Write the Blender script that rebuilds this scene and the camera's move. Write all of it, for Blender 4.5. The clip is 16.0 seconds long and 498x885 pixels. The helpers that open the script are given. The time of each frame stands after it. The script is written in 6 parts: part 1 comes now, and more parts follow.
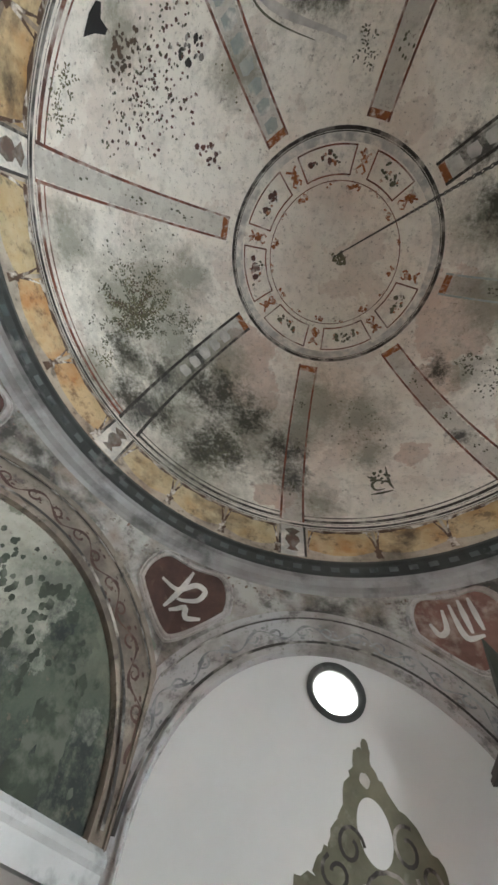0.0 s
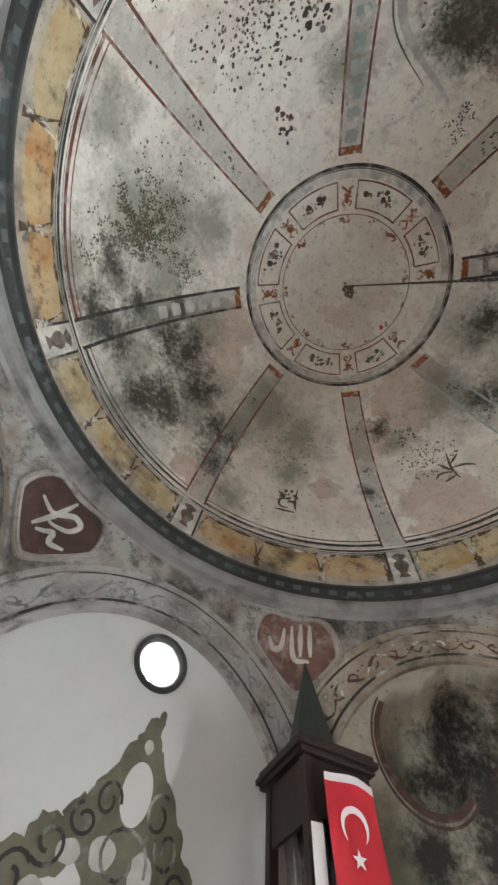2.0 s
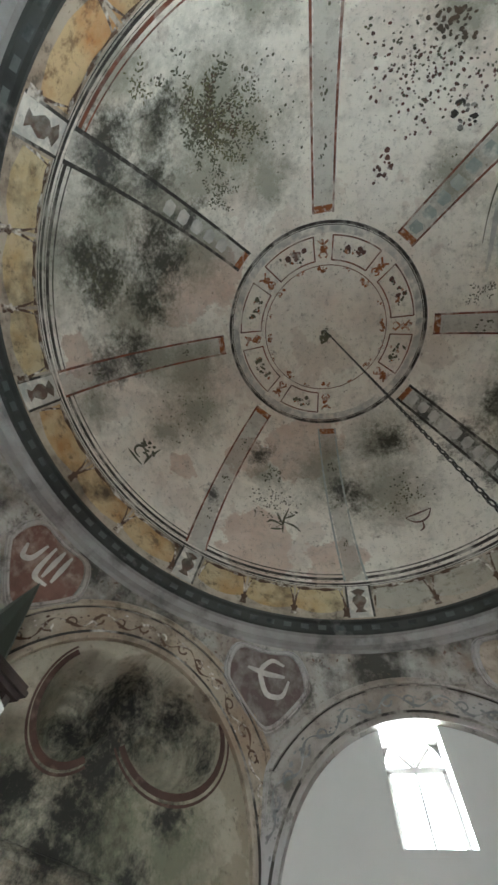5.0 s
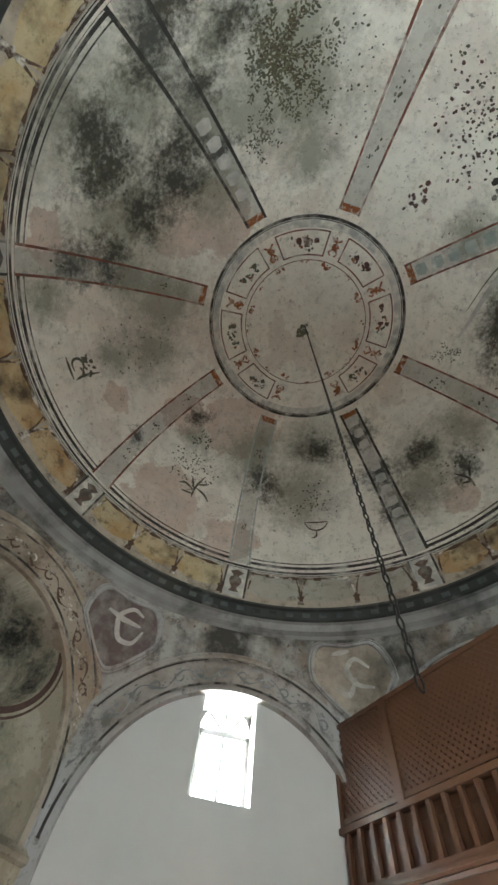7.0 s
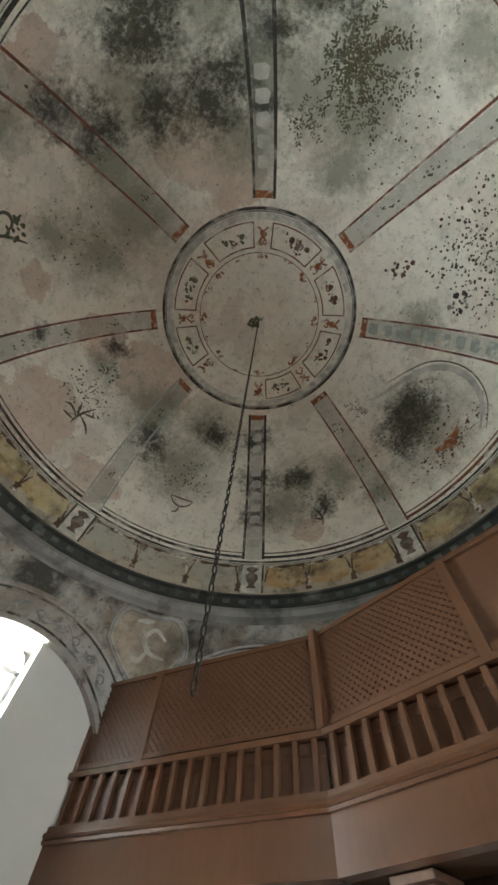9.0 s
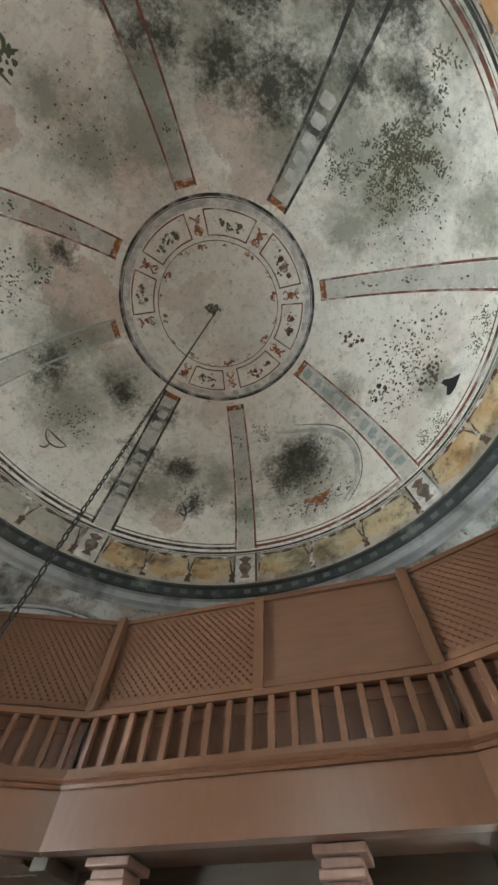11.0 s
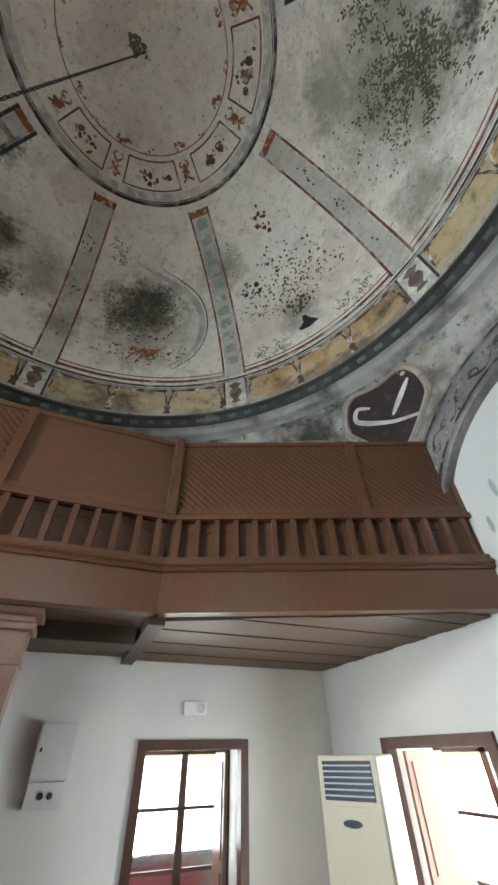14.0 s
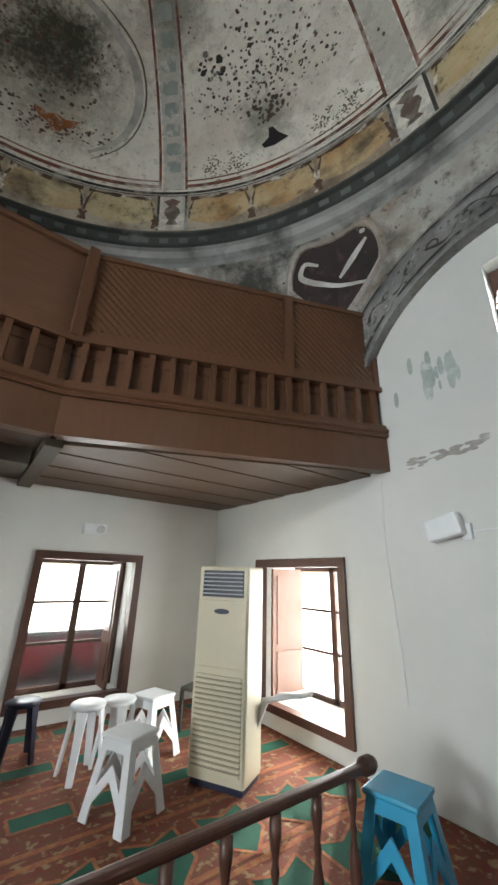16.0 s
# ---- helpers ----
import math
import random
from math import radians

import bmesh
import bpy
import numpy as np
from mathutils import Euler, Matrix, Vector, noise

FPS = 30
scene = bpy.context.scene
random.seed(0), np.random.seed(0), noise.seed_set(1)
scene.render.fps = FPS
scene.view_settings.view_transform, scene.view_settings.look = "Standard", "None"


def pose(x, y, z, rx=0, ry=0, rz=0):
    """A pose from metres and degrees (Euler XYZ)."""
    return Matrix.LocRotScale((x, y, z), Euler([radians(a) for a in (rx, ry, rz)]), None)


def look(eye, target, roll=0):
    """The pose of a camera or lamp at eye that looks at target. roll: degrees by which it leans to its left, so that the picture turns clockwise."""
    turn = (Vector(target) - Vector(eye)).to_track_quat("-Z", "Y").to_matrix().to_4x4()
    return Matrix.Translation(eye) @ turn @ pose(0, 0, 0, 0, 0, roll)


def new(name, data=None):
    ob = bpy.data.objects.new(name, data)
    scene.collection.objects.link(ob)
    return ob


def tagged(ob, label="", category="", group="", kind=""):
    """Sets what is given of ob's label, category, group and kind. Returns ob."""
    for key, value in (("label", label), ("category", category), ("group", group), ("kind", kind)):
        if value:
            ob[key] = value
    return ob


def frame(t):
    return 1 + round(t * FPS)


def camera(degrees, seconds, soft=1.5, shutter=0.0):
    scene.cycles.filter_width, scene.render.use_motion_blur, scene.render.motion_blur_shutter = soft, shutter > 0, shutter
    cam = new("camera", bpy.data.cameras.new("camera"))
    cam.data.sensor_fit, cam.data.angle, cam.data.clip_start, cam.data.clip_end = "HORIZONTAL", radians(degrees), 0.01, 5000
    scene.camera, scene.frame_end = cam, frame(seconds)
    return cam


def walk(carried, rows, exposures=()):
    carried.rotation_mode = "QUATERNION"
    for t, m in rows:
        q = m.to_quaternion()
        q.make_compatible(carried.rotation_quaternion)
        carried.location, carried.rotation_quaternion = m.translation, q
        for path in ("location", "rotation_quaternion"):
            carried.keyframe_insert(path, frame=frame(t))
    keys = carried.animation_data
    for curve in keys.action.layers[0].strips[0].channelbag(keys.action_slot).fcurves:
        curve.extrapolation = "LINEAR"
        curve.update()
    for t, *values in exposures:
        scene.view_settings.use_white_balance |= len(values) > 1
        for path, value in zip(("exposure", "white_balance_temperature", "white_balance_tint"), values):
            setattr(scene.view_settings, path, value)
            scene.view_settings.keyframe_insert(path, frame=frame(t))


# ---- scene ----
cam = camera(69.04, 16.0, soft=2.8)
ROWS = [
    (0, -1.449, 0.976, 1.866, 157.70, -2.92, -5.68),
    (0.5, -1.428, 0.949, 1.835, 156.80, -2.82, -10.24),
    (1, -1.414, 0.973, 1.850, 157.90, -3.33, -18.40),
    (1.5, -1.415, 1.036, 1.836, 158.10, -3.69, -28.16),
    (2, -1.439, 1.057, 1.826, 157.08, -3.44, -33.94),
    (2.5, -1.411, 1.056, 1.830, 155.19, -4.07, -41.10),
    (3, -1.356, 1.000, 1.819, 155.03, -4.60, -49.75),
    (3.5, -1.279, 0.936, 1.798, 156.08, -5.44, -57.18),
    (4, -1.260, 0.844, 1.811, 156.50, -5.75, -63.64),
    (4.5, -1.209, 0.789, 1.798, 156.33, -6.08, -69.60),
    (5, -1.171, 0.805, 1.803, 157.19, -5.35, -77.13),
    (5.2, -1.144, 0.816, 1.794, 157.02, -5.05, -79.94),
    (7.3, -1.264, 0.777, 1.847, 154.44, -5.64, -104.09),
    (7.5, -1.287, 0.748, 1.845, 154.84, -5.87, -106.05),
    (8, -1.254, 0.727, 1.816, 154.74, -5.67, -112.26),
    (8.5, -1.267, 0.718, 1.843, 153.16, -4.75, -122.05),
    (9, -1.345, 0.841, 1.877, 152.12, -3.08, -131.75),
    (9.2, -1.393, 0.857, 1.874, 151.52, -3.02, -134.90),
    (11.3, -1.504, 1.141, 1.911, 150.62, -1.43, -167.07),
    (11.5, -1.515, 1.184, 1.902, 149.99, -1.27, -170.13),
    (12, -1.559, 1.229, 1.885, 147.86, -1.29, -177.79),
    (12.5, -1.542, 1.146, 1.878, 145.09, -0.53, 175.75),
    (13, -1.522, 1.094, 1.870, 139.08, 0.34, 169.39),
    (13.5, -1.517, 1.048, 1.854, 135.62, 0.51, 163.86),
    (14, -1.528, 1.026, 1.840, 130.65, 0.73, 158.05),
    (14.5, -1.517, 1.019, 1.842, 124.61, 0.19, 154.56),
    (15, -1.532, 0.972, 1.790, 118.05, -0.03, 152.32),
    (15.5, -1.585, 0.867, 1.757, 113.13, -1.13, 148.68),
    (16, -1.717, 0.754, 1.730, 110.31, -1.54, 143.21),
]
EXPOSURES = [(0.0, 0.68, 6550, 8), (3.3, 0.76, 6450, 6), (4.2, 0.86, 6300, 3), (4.6, 0.80, 6320, 3), (5.0, 0.42, 6350, 2), (7.4, 0.44, 6550, 1), (9.1, 0.28, 6800, 1), (11.4, 0.78, 6350, 2), (13.0, 0.72, 6250, 3), (14.5, 0.06, 6400, 4), (16.0, -0.12, 6600, 4)]
walk(cam, [(t, pose(x, y, z, rx, ry, rz)) for t, x, y, z, rx, ry, rz in ROWS], EXPOSURES)

# ---- plan, in metres ----
LEFT, RIGHT, FRONT, BACK = -5.2, 4.65, 5.10, -4.88
CX, CY, SIDE = -0.25, 0.13, 4.93            # centre and half width of the octagon under the dome
ZC, RHO, ZRING, ZTOP = 7.227, 4.612, 7.567, 11.839
SHX, SHY = -0.18, 0.23                       # lean of the dome's foot against its crown
RIBS = [231.2, 187.1, 140.7, 95.3, 48.6, 7.6, -42.2, -81.9]          # of the painted ribs at the crown
RIB_FEET = [231.2, 187.1, 138.0, 94.7, 44.4, 2.5, -43.0, -81.9]      # and at their feet
Z_BAND, Z_CORN, Z_LEDGE, Z_SPRING = 6.62, 6.08, 2.88, 3.25
SPRING = [Z_SPRING + (0.22 if k in (1, 5, 7) else 0.0) for k in range(8)]    # springing of each arch
R_IN, R_OUT = 1.85, 2.42

# ---- light ----
world = bpy.data.worlds.new("sky")
scene.world = world
world.use_nodes = True
wn = world.node_tree.nodes
sky = wn.new("ShaderNodeTexSky")
sky.sky_type, sky.sun_disc = "NISHITA", False
sky.sun_elevation, sky.sun_rotation = radians(32), radians(-125)
world.node_tree.links.new(sky.outputs[0], wn["Background"].inputs[0])
wn["Background"].inputs[1].default_value = 0.12


def lamp(name, place, target, width, height, watts, colour=(1, 1, 1)):
    data = bpy.data.lights.new(name, "AREA")
    data.shape, data.size, data.size_y, data.energy, data.color = "RECTANGLE", width, height, watts, colour
    ob = new(name, data)
    ob.matrix_world = look(place, target)
    return ob


sun_data = bpy.data.lights.new("sun", "SUN")
sun_data.energy, sun_data.angle, sun_data.color = 4.0, radians(0.5), (1, 0.95, 0.88)
new("sun", sun_data).matrix_world = look((0, 0, 0), (0.80, 0.55, -0.62))
lamp("daylight_right", (RIGHT + 0.86, 0.20, 4.95), (0, 0.2, 5.0), 1.8, 2.6, 1900, (0.86, 0.93, 1))
lamp("daylight_left", (LEFT - 0.86, 0.35, 4.4), (0, 0.35, 4.45), 1.8, 2.4, 880, (0.93, 0.96, 1))
lamp("daylight_round", (-0.19, FRONT + 0.75, 4.68), (-0.19, 0, 4.4), 0.5, 0.5, 60)
lamp("daylight_back", (-3.17, BACK - 0.75, 1.40), (-3.17, 0, 1.6), 1.2, 0.95, 60)
lamp("daylight_side", (LEFT - 0.75, -2.9, 1.0), (0, -2.9, 1.3), 1.3, 1.7, 190)
lamp("daylight_low", (RIGHT + 0.75, 0.25, 2.05), (0, 0.25, 2.2), 1.2, 1.6, 450, (0.9, 0.95, 1))


# ---- materials ----
def shader(name, rough=0.8, metal=0.0):
    m = bpy.data.materials.new(name)
    m.use_nodes = True
    b = m.node_tree.nodes["Principled BSDF"]
    b.inputs["Roughness"].default_value, b.inputs["Metallic"].default_value = rough, metal
    return m, m.node_tree, b


def node(tree, kind, **values):
    n = tree.nodes.new(kind)
    for key, value in values.items():
        n.inputs[key.replace("_", " ")].default_value = value
    return n


def rgba(c):
    return (*c, 1.0)


def grain(tree, coord, scale, low, high, detail=6.0, rough=0.6, warp=0.0):
    """0 below low and 1 above high of a noise."""
    n = node(tree, "ShaderNodeTexNoise", Scale=scale, Detail=detail, Roughness=rough, Distortion=warp)
    tree.links.new(coord, n.inputs["Vector"])
    r = node(tree, "ShaderNodeMapRange", From_Min=low, From_Max=high)
    tree.links.new(n.outputs["Fac"], r.inputs["Value"])
    return r.outputs["Result"]


def blend(tree, fac, a, b):
    n = tree.nodes.new("ShaderNodeMix")
    n.data_type = "RGBA"
    for socket, value in ((n.inputs["Factor"], fac), (n.inputs["A"], a), (n.inputs["B"], b)):
        if isinstance(value, (tuple, list)):
            socket.default_value = rgba(value)
        elif isinstance(value, (int, float)):
            socket.default_value = value
        else:
            tree.links.new(value, socket)
    return n.outputs["Result"]


def times(tree, a, b, kind="MULTIPLY"):
    n = tree.nodes.new("ShaderNodeMath")
    n.operation = kind
    for socket, value in zip(n.inputs, (a, b)):
        if isinstance(value, (int, float)):
            socket.default_value = value
        else:
            tree.links.new(value, socket)
    return n.outputs[0]


def bump(tree, bsdf, height, strength, distance=0.01):
    n = node(tree, "ShaderNodeBump", Strength=strength, Distance=distance)
    tree.links.new(height, n.inputs["Height"])
    tree.links.new(n.outputs["Normal"], bsdf.inputs["Normal"])


def place_of(tree):
    return tree.nodes.new("ShaderNodeTexCoord").outputs["Object"]


def surface(name, a, b, scale, rough=0.8, dirt=None, dirt_at=(0.55, 0.75), dirt_scale=1.0, relief=0.2, fine=30.0, metal=0.0, speck=None):
    """Two tones in a noise, a dirt tone in patches, fine relief."""
    m, tree, bsdf = shader(name, rough, metal)
    at = place_of(tree)
    colour = blend(tree, grain(tree, at, scale, 0.35, 0.65), a, b)
    if dirt:
        colour = blend(tree, grain(tree, at, dirt_scale, *dirt_at, detail=9.0), colour, dirt)
    if speck:
        colour = blend(tree, grain(tree, at, 16.0, 0.66, 0.72, detail=3.0), colour, speck)
    tree.links.new(colour, bsdf.inputs["Base Color"])
    bump(tree, bsdf, grain(tree, at, fine, 0.2, 0.8), relief)
    return m


def dome_point(angle, polar, lift=0.0):
    """On the dome: degrees round the axis, degrees from the crown; lifted towards the room."""
    a, p, r = radians(angle), radians(polar), RHO - lift
    z = ZC + r * math.cos(p)
    g = 1 - (z - ZRING) / (ZTOP - ZRING)
    return Vector((r * math.sin(p) * math.cos(a) + SHX * g, r * math.sin(p) * math.sin(a) + SHY * g, z))


# soot, grey damp and bared pink plaster on the dome: degrees round, degrees from the crown, metres across
SOOT = [(dome_point(a, p), r) for a, p, r in (
    (124, 55, 0.85), (114, 57, 0.70), (117, 70, 0.70), (98, 62, 0.55), (96, 71, 0.55), (142, 78, 0.50), (142, 66, 0.50), (141, 52, 0.40), (131, 58, 0.80), (151, 71, 0.55), (137, 76, 0.60), (121, 75, 0.65),
    (47, 67, 0.34), (3, 55, 0.50), (-43, 57, 0.60), (-43, 42, 0.50), (-99, 61, 0.85), (-107, 60, 0.80), (-65, 69, 0.45), (40, 46, 0.40), (-43, 70, 0.50), (-57, 58, 0.50), (-22, 43, 0.55), (-2, 58, 0.50))]
DAMP = [(dome_point(a, p), r) for a, p, r in (
    (148, 70, 0.6), (151, 56, 0.9), (164, 57, 1.2), (166, 46, 0.7), (88, 46, 1.1), (71, 51, 0.9), (95, 55, 0.7), (9, 48, 1.0), (-12, 58, 1.1), (-57, 60, 0.9), (-18, 42, 1.0),
    (88, 78, 0.6), (72, 62, 0.6), (-51, 68, 0.9), (-72, 60, 0.7), (162, 66, 1.1), (-150, 73, 0.5), (110, 60, 1.3), (130, 72, 1.2), (-104, 64, 1.4), (140, 60, 1.0), (32, 53, 0.5), (-132, 50, 0.5), (120, 81, 1.1), (131, 47, 0.9), (176, 78, 0.6), (152, 84, 0.7), (-82, 72, 0.5))]
BARED = [(dome_point(a, p), r) for a, p, r in ((128, 41, 0.9), (22, 42, 0.95), (43, 49, 0.6), (29, 76, 1.0), (-59, 76, 0.4), (14, 38, 0.8), (116, 48, 0.6), (8, 78, 0.7), (100, 79, 0.5), (60, 66, 0.4))]


def mottle(tree, at, scale, detail, rough, gain):
    """A noise about zero."""
    n = node(tree, "ShaderNodeTexNoise", Scale=scale, Detail=detail, Roughness=rough)
    tree.links.new(at, n.inputs["Vector"])
    return times(tree, times(tree, n.outputs["Fac"], 0.5, "SUBTRACT"), gain)


def stain_field(tree, moved, spots):
    """1 at the heart of the nearest stain, 0 outside all of them."""
    field = None
    for place, size in spots:
        far = tree.nodes.new("ShaderNodeVectorMath")
        far.operation = "DISTANCE"
        tree.links.new(moved, far.inputs[0])
        far.inputs[1].default_value = place
        near = node(tree, "ShaderNodeMapRange", From_Min=size * 1.25, From_Max=size * 0.15)
        tree.links.new(far.outputs["Value"], near.inputs["Value"])
        field = near.outputs["Result"] if field is None else times(tree, field, near.outputs["Result"], "MAXIMUM")
    return field


def pushed(tree, at, scale, by):
    """The place, moved about by a noise, so that stains get torn outlines."""
    wobble = node(tree, "ShaderNodeTexNoise", Scale=scale, Detail=8.0, Roughness=0.7)
    tree.links.new(at, wobble.inputs["Vector"])
    push = tree.nodes.new("ShaderNodeVectorMath")
    push.operation = "MULTIPLY_ADD"
    tree.links.new(wobble.outputs["Color"], push.inputs[0])
    push.inputs[1].default_value, push.inputs[2].default_value = (by,) * 3, (-by / 2,) * 3
    moved = tree.nodes.new("ShaderNodeVectorMath")
    tree.links.new(at, moved.inputs[0])
    tree.links.new(push.outputs[0], moved.inputs[1])
    return moved.outputs[0]


def ramp(tree, value, low, high):
    r = node(tree, "ShaderNodeMapRange", From_Min=low, From_Max=high)
    tree.links.new(value, r.inputs["Value"])
    return r.outputs["Result"]


def stain_group(name, soot, damp, bared, torn=1.3):
    """Node group: how far soot, damp and bared plaster cover a place."""
    tree = bpy.data.node_groups.new(name, "ShaderNodeTree")
    for socket in ("Soot", "Damp", "Bared"):
        tree.interface.new_socket(socket, in_out="OUTPUT", socket_type="NodeSocketFloat")
    at = place_of(tree)
    moved = pushed(tree, at, 1.2, torn)
    out = tree.nodes.new("NodeGroupOutput")
    coarse, fine = mottle(tree, at, 3.2, 11.0, 0.8, 2.0), mottle(tree, at, 12.0, 8.0, 0.75, 1.5)
    f = times(tree, times(tree, stain_field(tree, moved, soot), coarse, "ADD"), fine, "ADD")
    tree.links.new(ramp(tree, f, 0.24, 0.95), out.inputs["Soot"])
    f = times(tree, times(tree, stain_field(tree, moved, damp), times(tree, coarse, 0.7), "ADD"), times(tree, fine, 0.6), "ADD")
    tree.links.new(ramp(tree, f, 0.06, 0.85), out.inputs["Damp"])
    if bared:
        f = times(tree, stain_field(tree, pushed(tree, at, 1.6, 1.1), bared), mottle(tree, at, 1.4, 10.0, 0.62, 1.2), "ADD")
        tree.links.new(times(tree, ramp(tree, f, 0.30, 0.36), times(tree, mottle(tree, at, 2.0, 6.0, 0.6, 0.9), 0.75, "ADD")), out.inputs["Bared"])
    else:
        out.inputs["Bared"].default_value = 0.0
    return tree


def fresco_tone(tree, at, light, warm, soot, stains=None, soot_at=(0.52, 0.78), strength=0.95, patch=0.45, damp=(0.20, 0.20, 0.145), bared=None):
    colour = blend(tree, grain(tree, at, patch, 0.50 if stains else 0.42, 0.72 if stains else 0.66, detail=5.0), light, warm)
    if stains:
        group = tree.nodes.new("ShaderNodeGroup")
        group.node_tree = stains
        colour = blend(tree, times(tree, grain(tree, at, 0.75, 0.545, 0.56, detail=9.0, rough=0.6), 0.5), colour, tuple(0.92 * c for c in warm))
        colour = blend(tree, group.outputs["Bared"], colour, bared or tuple(a * b for a, b in zip(warm, (0.86, 0.76, 0.72))))
    colour = blend(tree, times(tree, grain(tree, at, 2.6, 0.5, 0.75), 0.45), colour, tuple(0.62 * c for c in light))
    if stains:
        colour = blend(tree, times(tree, grain(tree, at, 5.5, 0.52, 0.66, detail=10.0, rough=0.78), 0.35), colour, (0.20, 0.19, 0.15))
        colour = blend(tree, times(tree, group.outputs["Damp"], 0.74), colour, damp)
        colour = blend(tree, times(tree, group.outputs["Soot"], strength), colour, soot)
    else:
        cloud = grain(tree, at, 0.9, *soot_at, detail=9.0, rough=0.66)
        cloud = times(tree, cloud, times(tree, grain(tree, at, 3.6, 0.52, 0.62, detail=11.0, rough=0.76), 0.75), "MAXIMUM")
        colour = blend(tree, times(tree, cloud, strength), colour, soot)
    colour = blend(tree, times(tree, grain(tree, at, 9.0, 0.64, 0.70, detail=4.0), 0.55), colour, (0.14, 0.11, 0.08))
    return blend(tree, times(tree, grain(tree, at, 22.0, 0.64, 0.72, detail=3.0), 0.6), colour, (0.10, 0.075, 0.06))


STAINS = stain_group("dome_stains", SOOT, DAMP, BARED)


def fresco(name, *tones, **more):
    m, tree, bsdf = shader(name, 0.9)
    at = place_of(tree)
    tree.links.new(fresco_tone(tree, at, *tones, **more), bsdf.inputs["Base Color"])
    bump(tree, bsdf, grain(tree, at, 9.0, 0.2, 0.8, detail=8.0), 0.25, 0.015)
    return m


PLASTER = ((0.88, 0.845, 0.765), (0.74, 0.645, 0.565), (0.045, 0.045, 0.032))


def paint(name, colour, fade=(0.52, 0.70), ground=None, scale=5.0, second=None):
    """Old wall paint that has come away in places and shows the plaster."""
    m, tree, bsdf = shader(name, 0.9)
    at = place_of(tree)
    tone = blend(tree, grain(tree, at, 3.0, 0.35, 0.65), colour, second or tuple(0.6 * c for c in colour))
    under = ground or fresco_tone(tree, at, *PLASTER, STAINS)
    tone = blend(tree, times(tree, grain(tree, at, scale, *fade, detail=8.0), 0.85), tone, under)
    tree.links.new(tone, bsdf.inputs["Base Color"])
    bump(tree, bsdf, grain(tree, at, 12.0, 0.2, 0.8), 0.2)
    return m


M_DOME = fresco("dome_fresco", *PLASTER, STAINS)
M_RIB = fresco("rib_fresco", (0.62, 0.60, 0.54), (0.52, 0.49, 0.44), (0.06, 0.062, 0.055), STAINS)
M_SPAN = fresco("spandrel_fresco", (0.41, 0.40, 0.37), (0.25, 0.205, 0.165), (0.04, 0.038, 0.032), soot_at=(0.47, 0.60), patch=2.0)
M_ARCH_BROWN = fresco("brown_arch_fresco", (0.25, 0.215, 0.175), (0.16, 0.125, 0.095), (0.04, 0.035, 0.03), soot_at=(0.48, 0.70), patch=1.3)
M_ARCH_TAN = fresco("tan_arch_fresco", (0.46, 0.41, 0.33), (0.33, 0.25, 0.18), (0.10, 0.08, 0.06), soot_at=(0.50, 0.66), patch=1.0)
M_ARCH_DARK = fresco("grey_arch_fresco", (0.30, 0.295, 0.29), (0.22, 0.21, 0.20), (0.07, 0.07, 0.07), soot_at=(0.48, 0.66), patch=1.2)
M_ARCH = fresco("arch_fresco", (0.44, 0.44, 0.44), (0.36, 0.30, 0.25), (0.09, 0.09, 0.085), soot_at=(0.50, 0.76))
def corner_spots(k, spots):
    """Stains on a corner squinch: along the face, set back, height, metres across."""
    n, r = radians(45 * k), SIDE
    out, side = Vector((math.cos(n), math.sin(n), 0)), Vector((math.sin(n), -math.cos(n), 0))
    return [(Vector((CX, CY, z)) + out * (r + d) + side * u, size) for u, d, z, size in spots]


SHELL_STAINS = stain_group("shell_stains", corner_spots(1, (
    (-0.15, 0.9, 4.75, 0.65), (0.05, 0.8, 5.0, 0.7), (0.75, 0.6, 5.05, 0.45), (-0.1, 0.4, 4.3, 0.6), (-0.12, 0.0, 4.15, 0.55), (-0.14, 0.0, 3.85, 0.55), (-0.18, 0.0, 3.5, 0.55), (-0.24, 0.0, 3.15, 0.6), (-0.5, 0.8, 4.45, 0.4), (1.15, 0.3, 4.6, 0.3),
    (-0.82, 0.0, 3.55, 0.35), (-0.1, 0.4, 4.45, 0.45), (0.1, 0.9, 4.7, 0.5), (-0.75, 0.0, 3.1, 0.4), (0.5, 0.0, 3.2, 0.3), (0.75, 0.0, 3.75, 0.28))), corner_spots(1, (
    (0.2, 0.0, 3.5, 0.7), (0.9, 0.0, 3.5, 0.6), (-1.2, 0.0, 3.4, 0.7), (-0.6, 0.4, 4.2, 0.7), (0.5, 0.5, 4.6, 0.6), (1.3, 0.0, 3.1, 0.5))), corner_spots(1, ((0.6, 0.7, 4.4, 0.5), (-1.15, 0.0, 4.1, 0.35))), 0.6)
M_SQUINCH = fresco("squinch_fresco", (0.36, 0.33, 0.26), (0.24, 0.21, 0.15), (0.016, 0.016, 0.014), SHELL_STAINS, strength=0.97, damp=(0.075, 0.085, 0.05), bared=(0.36, 0.32, 0.25))
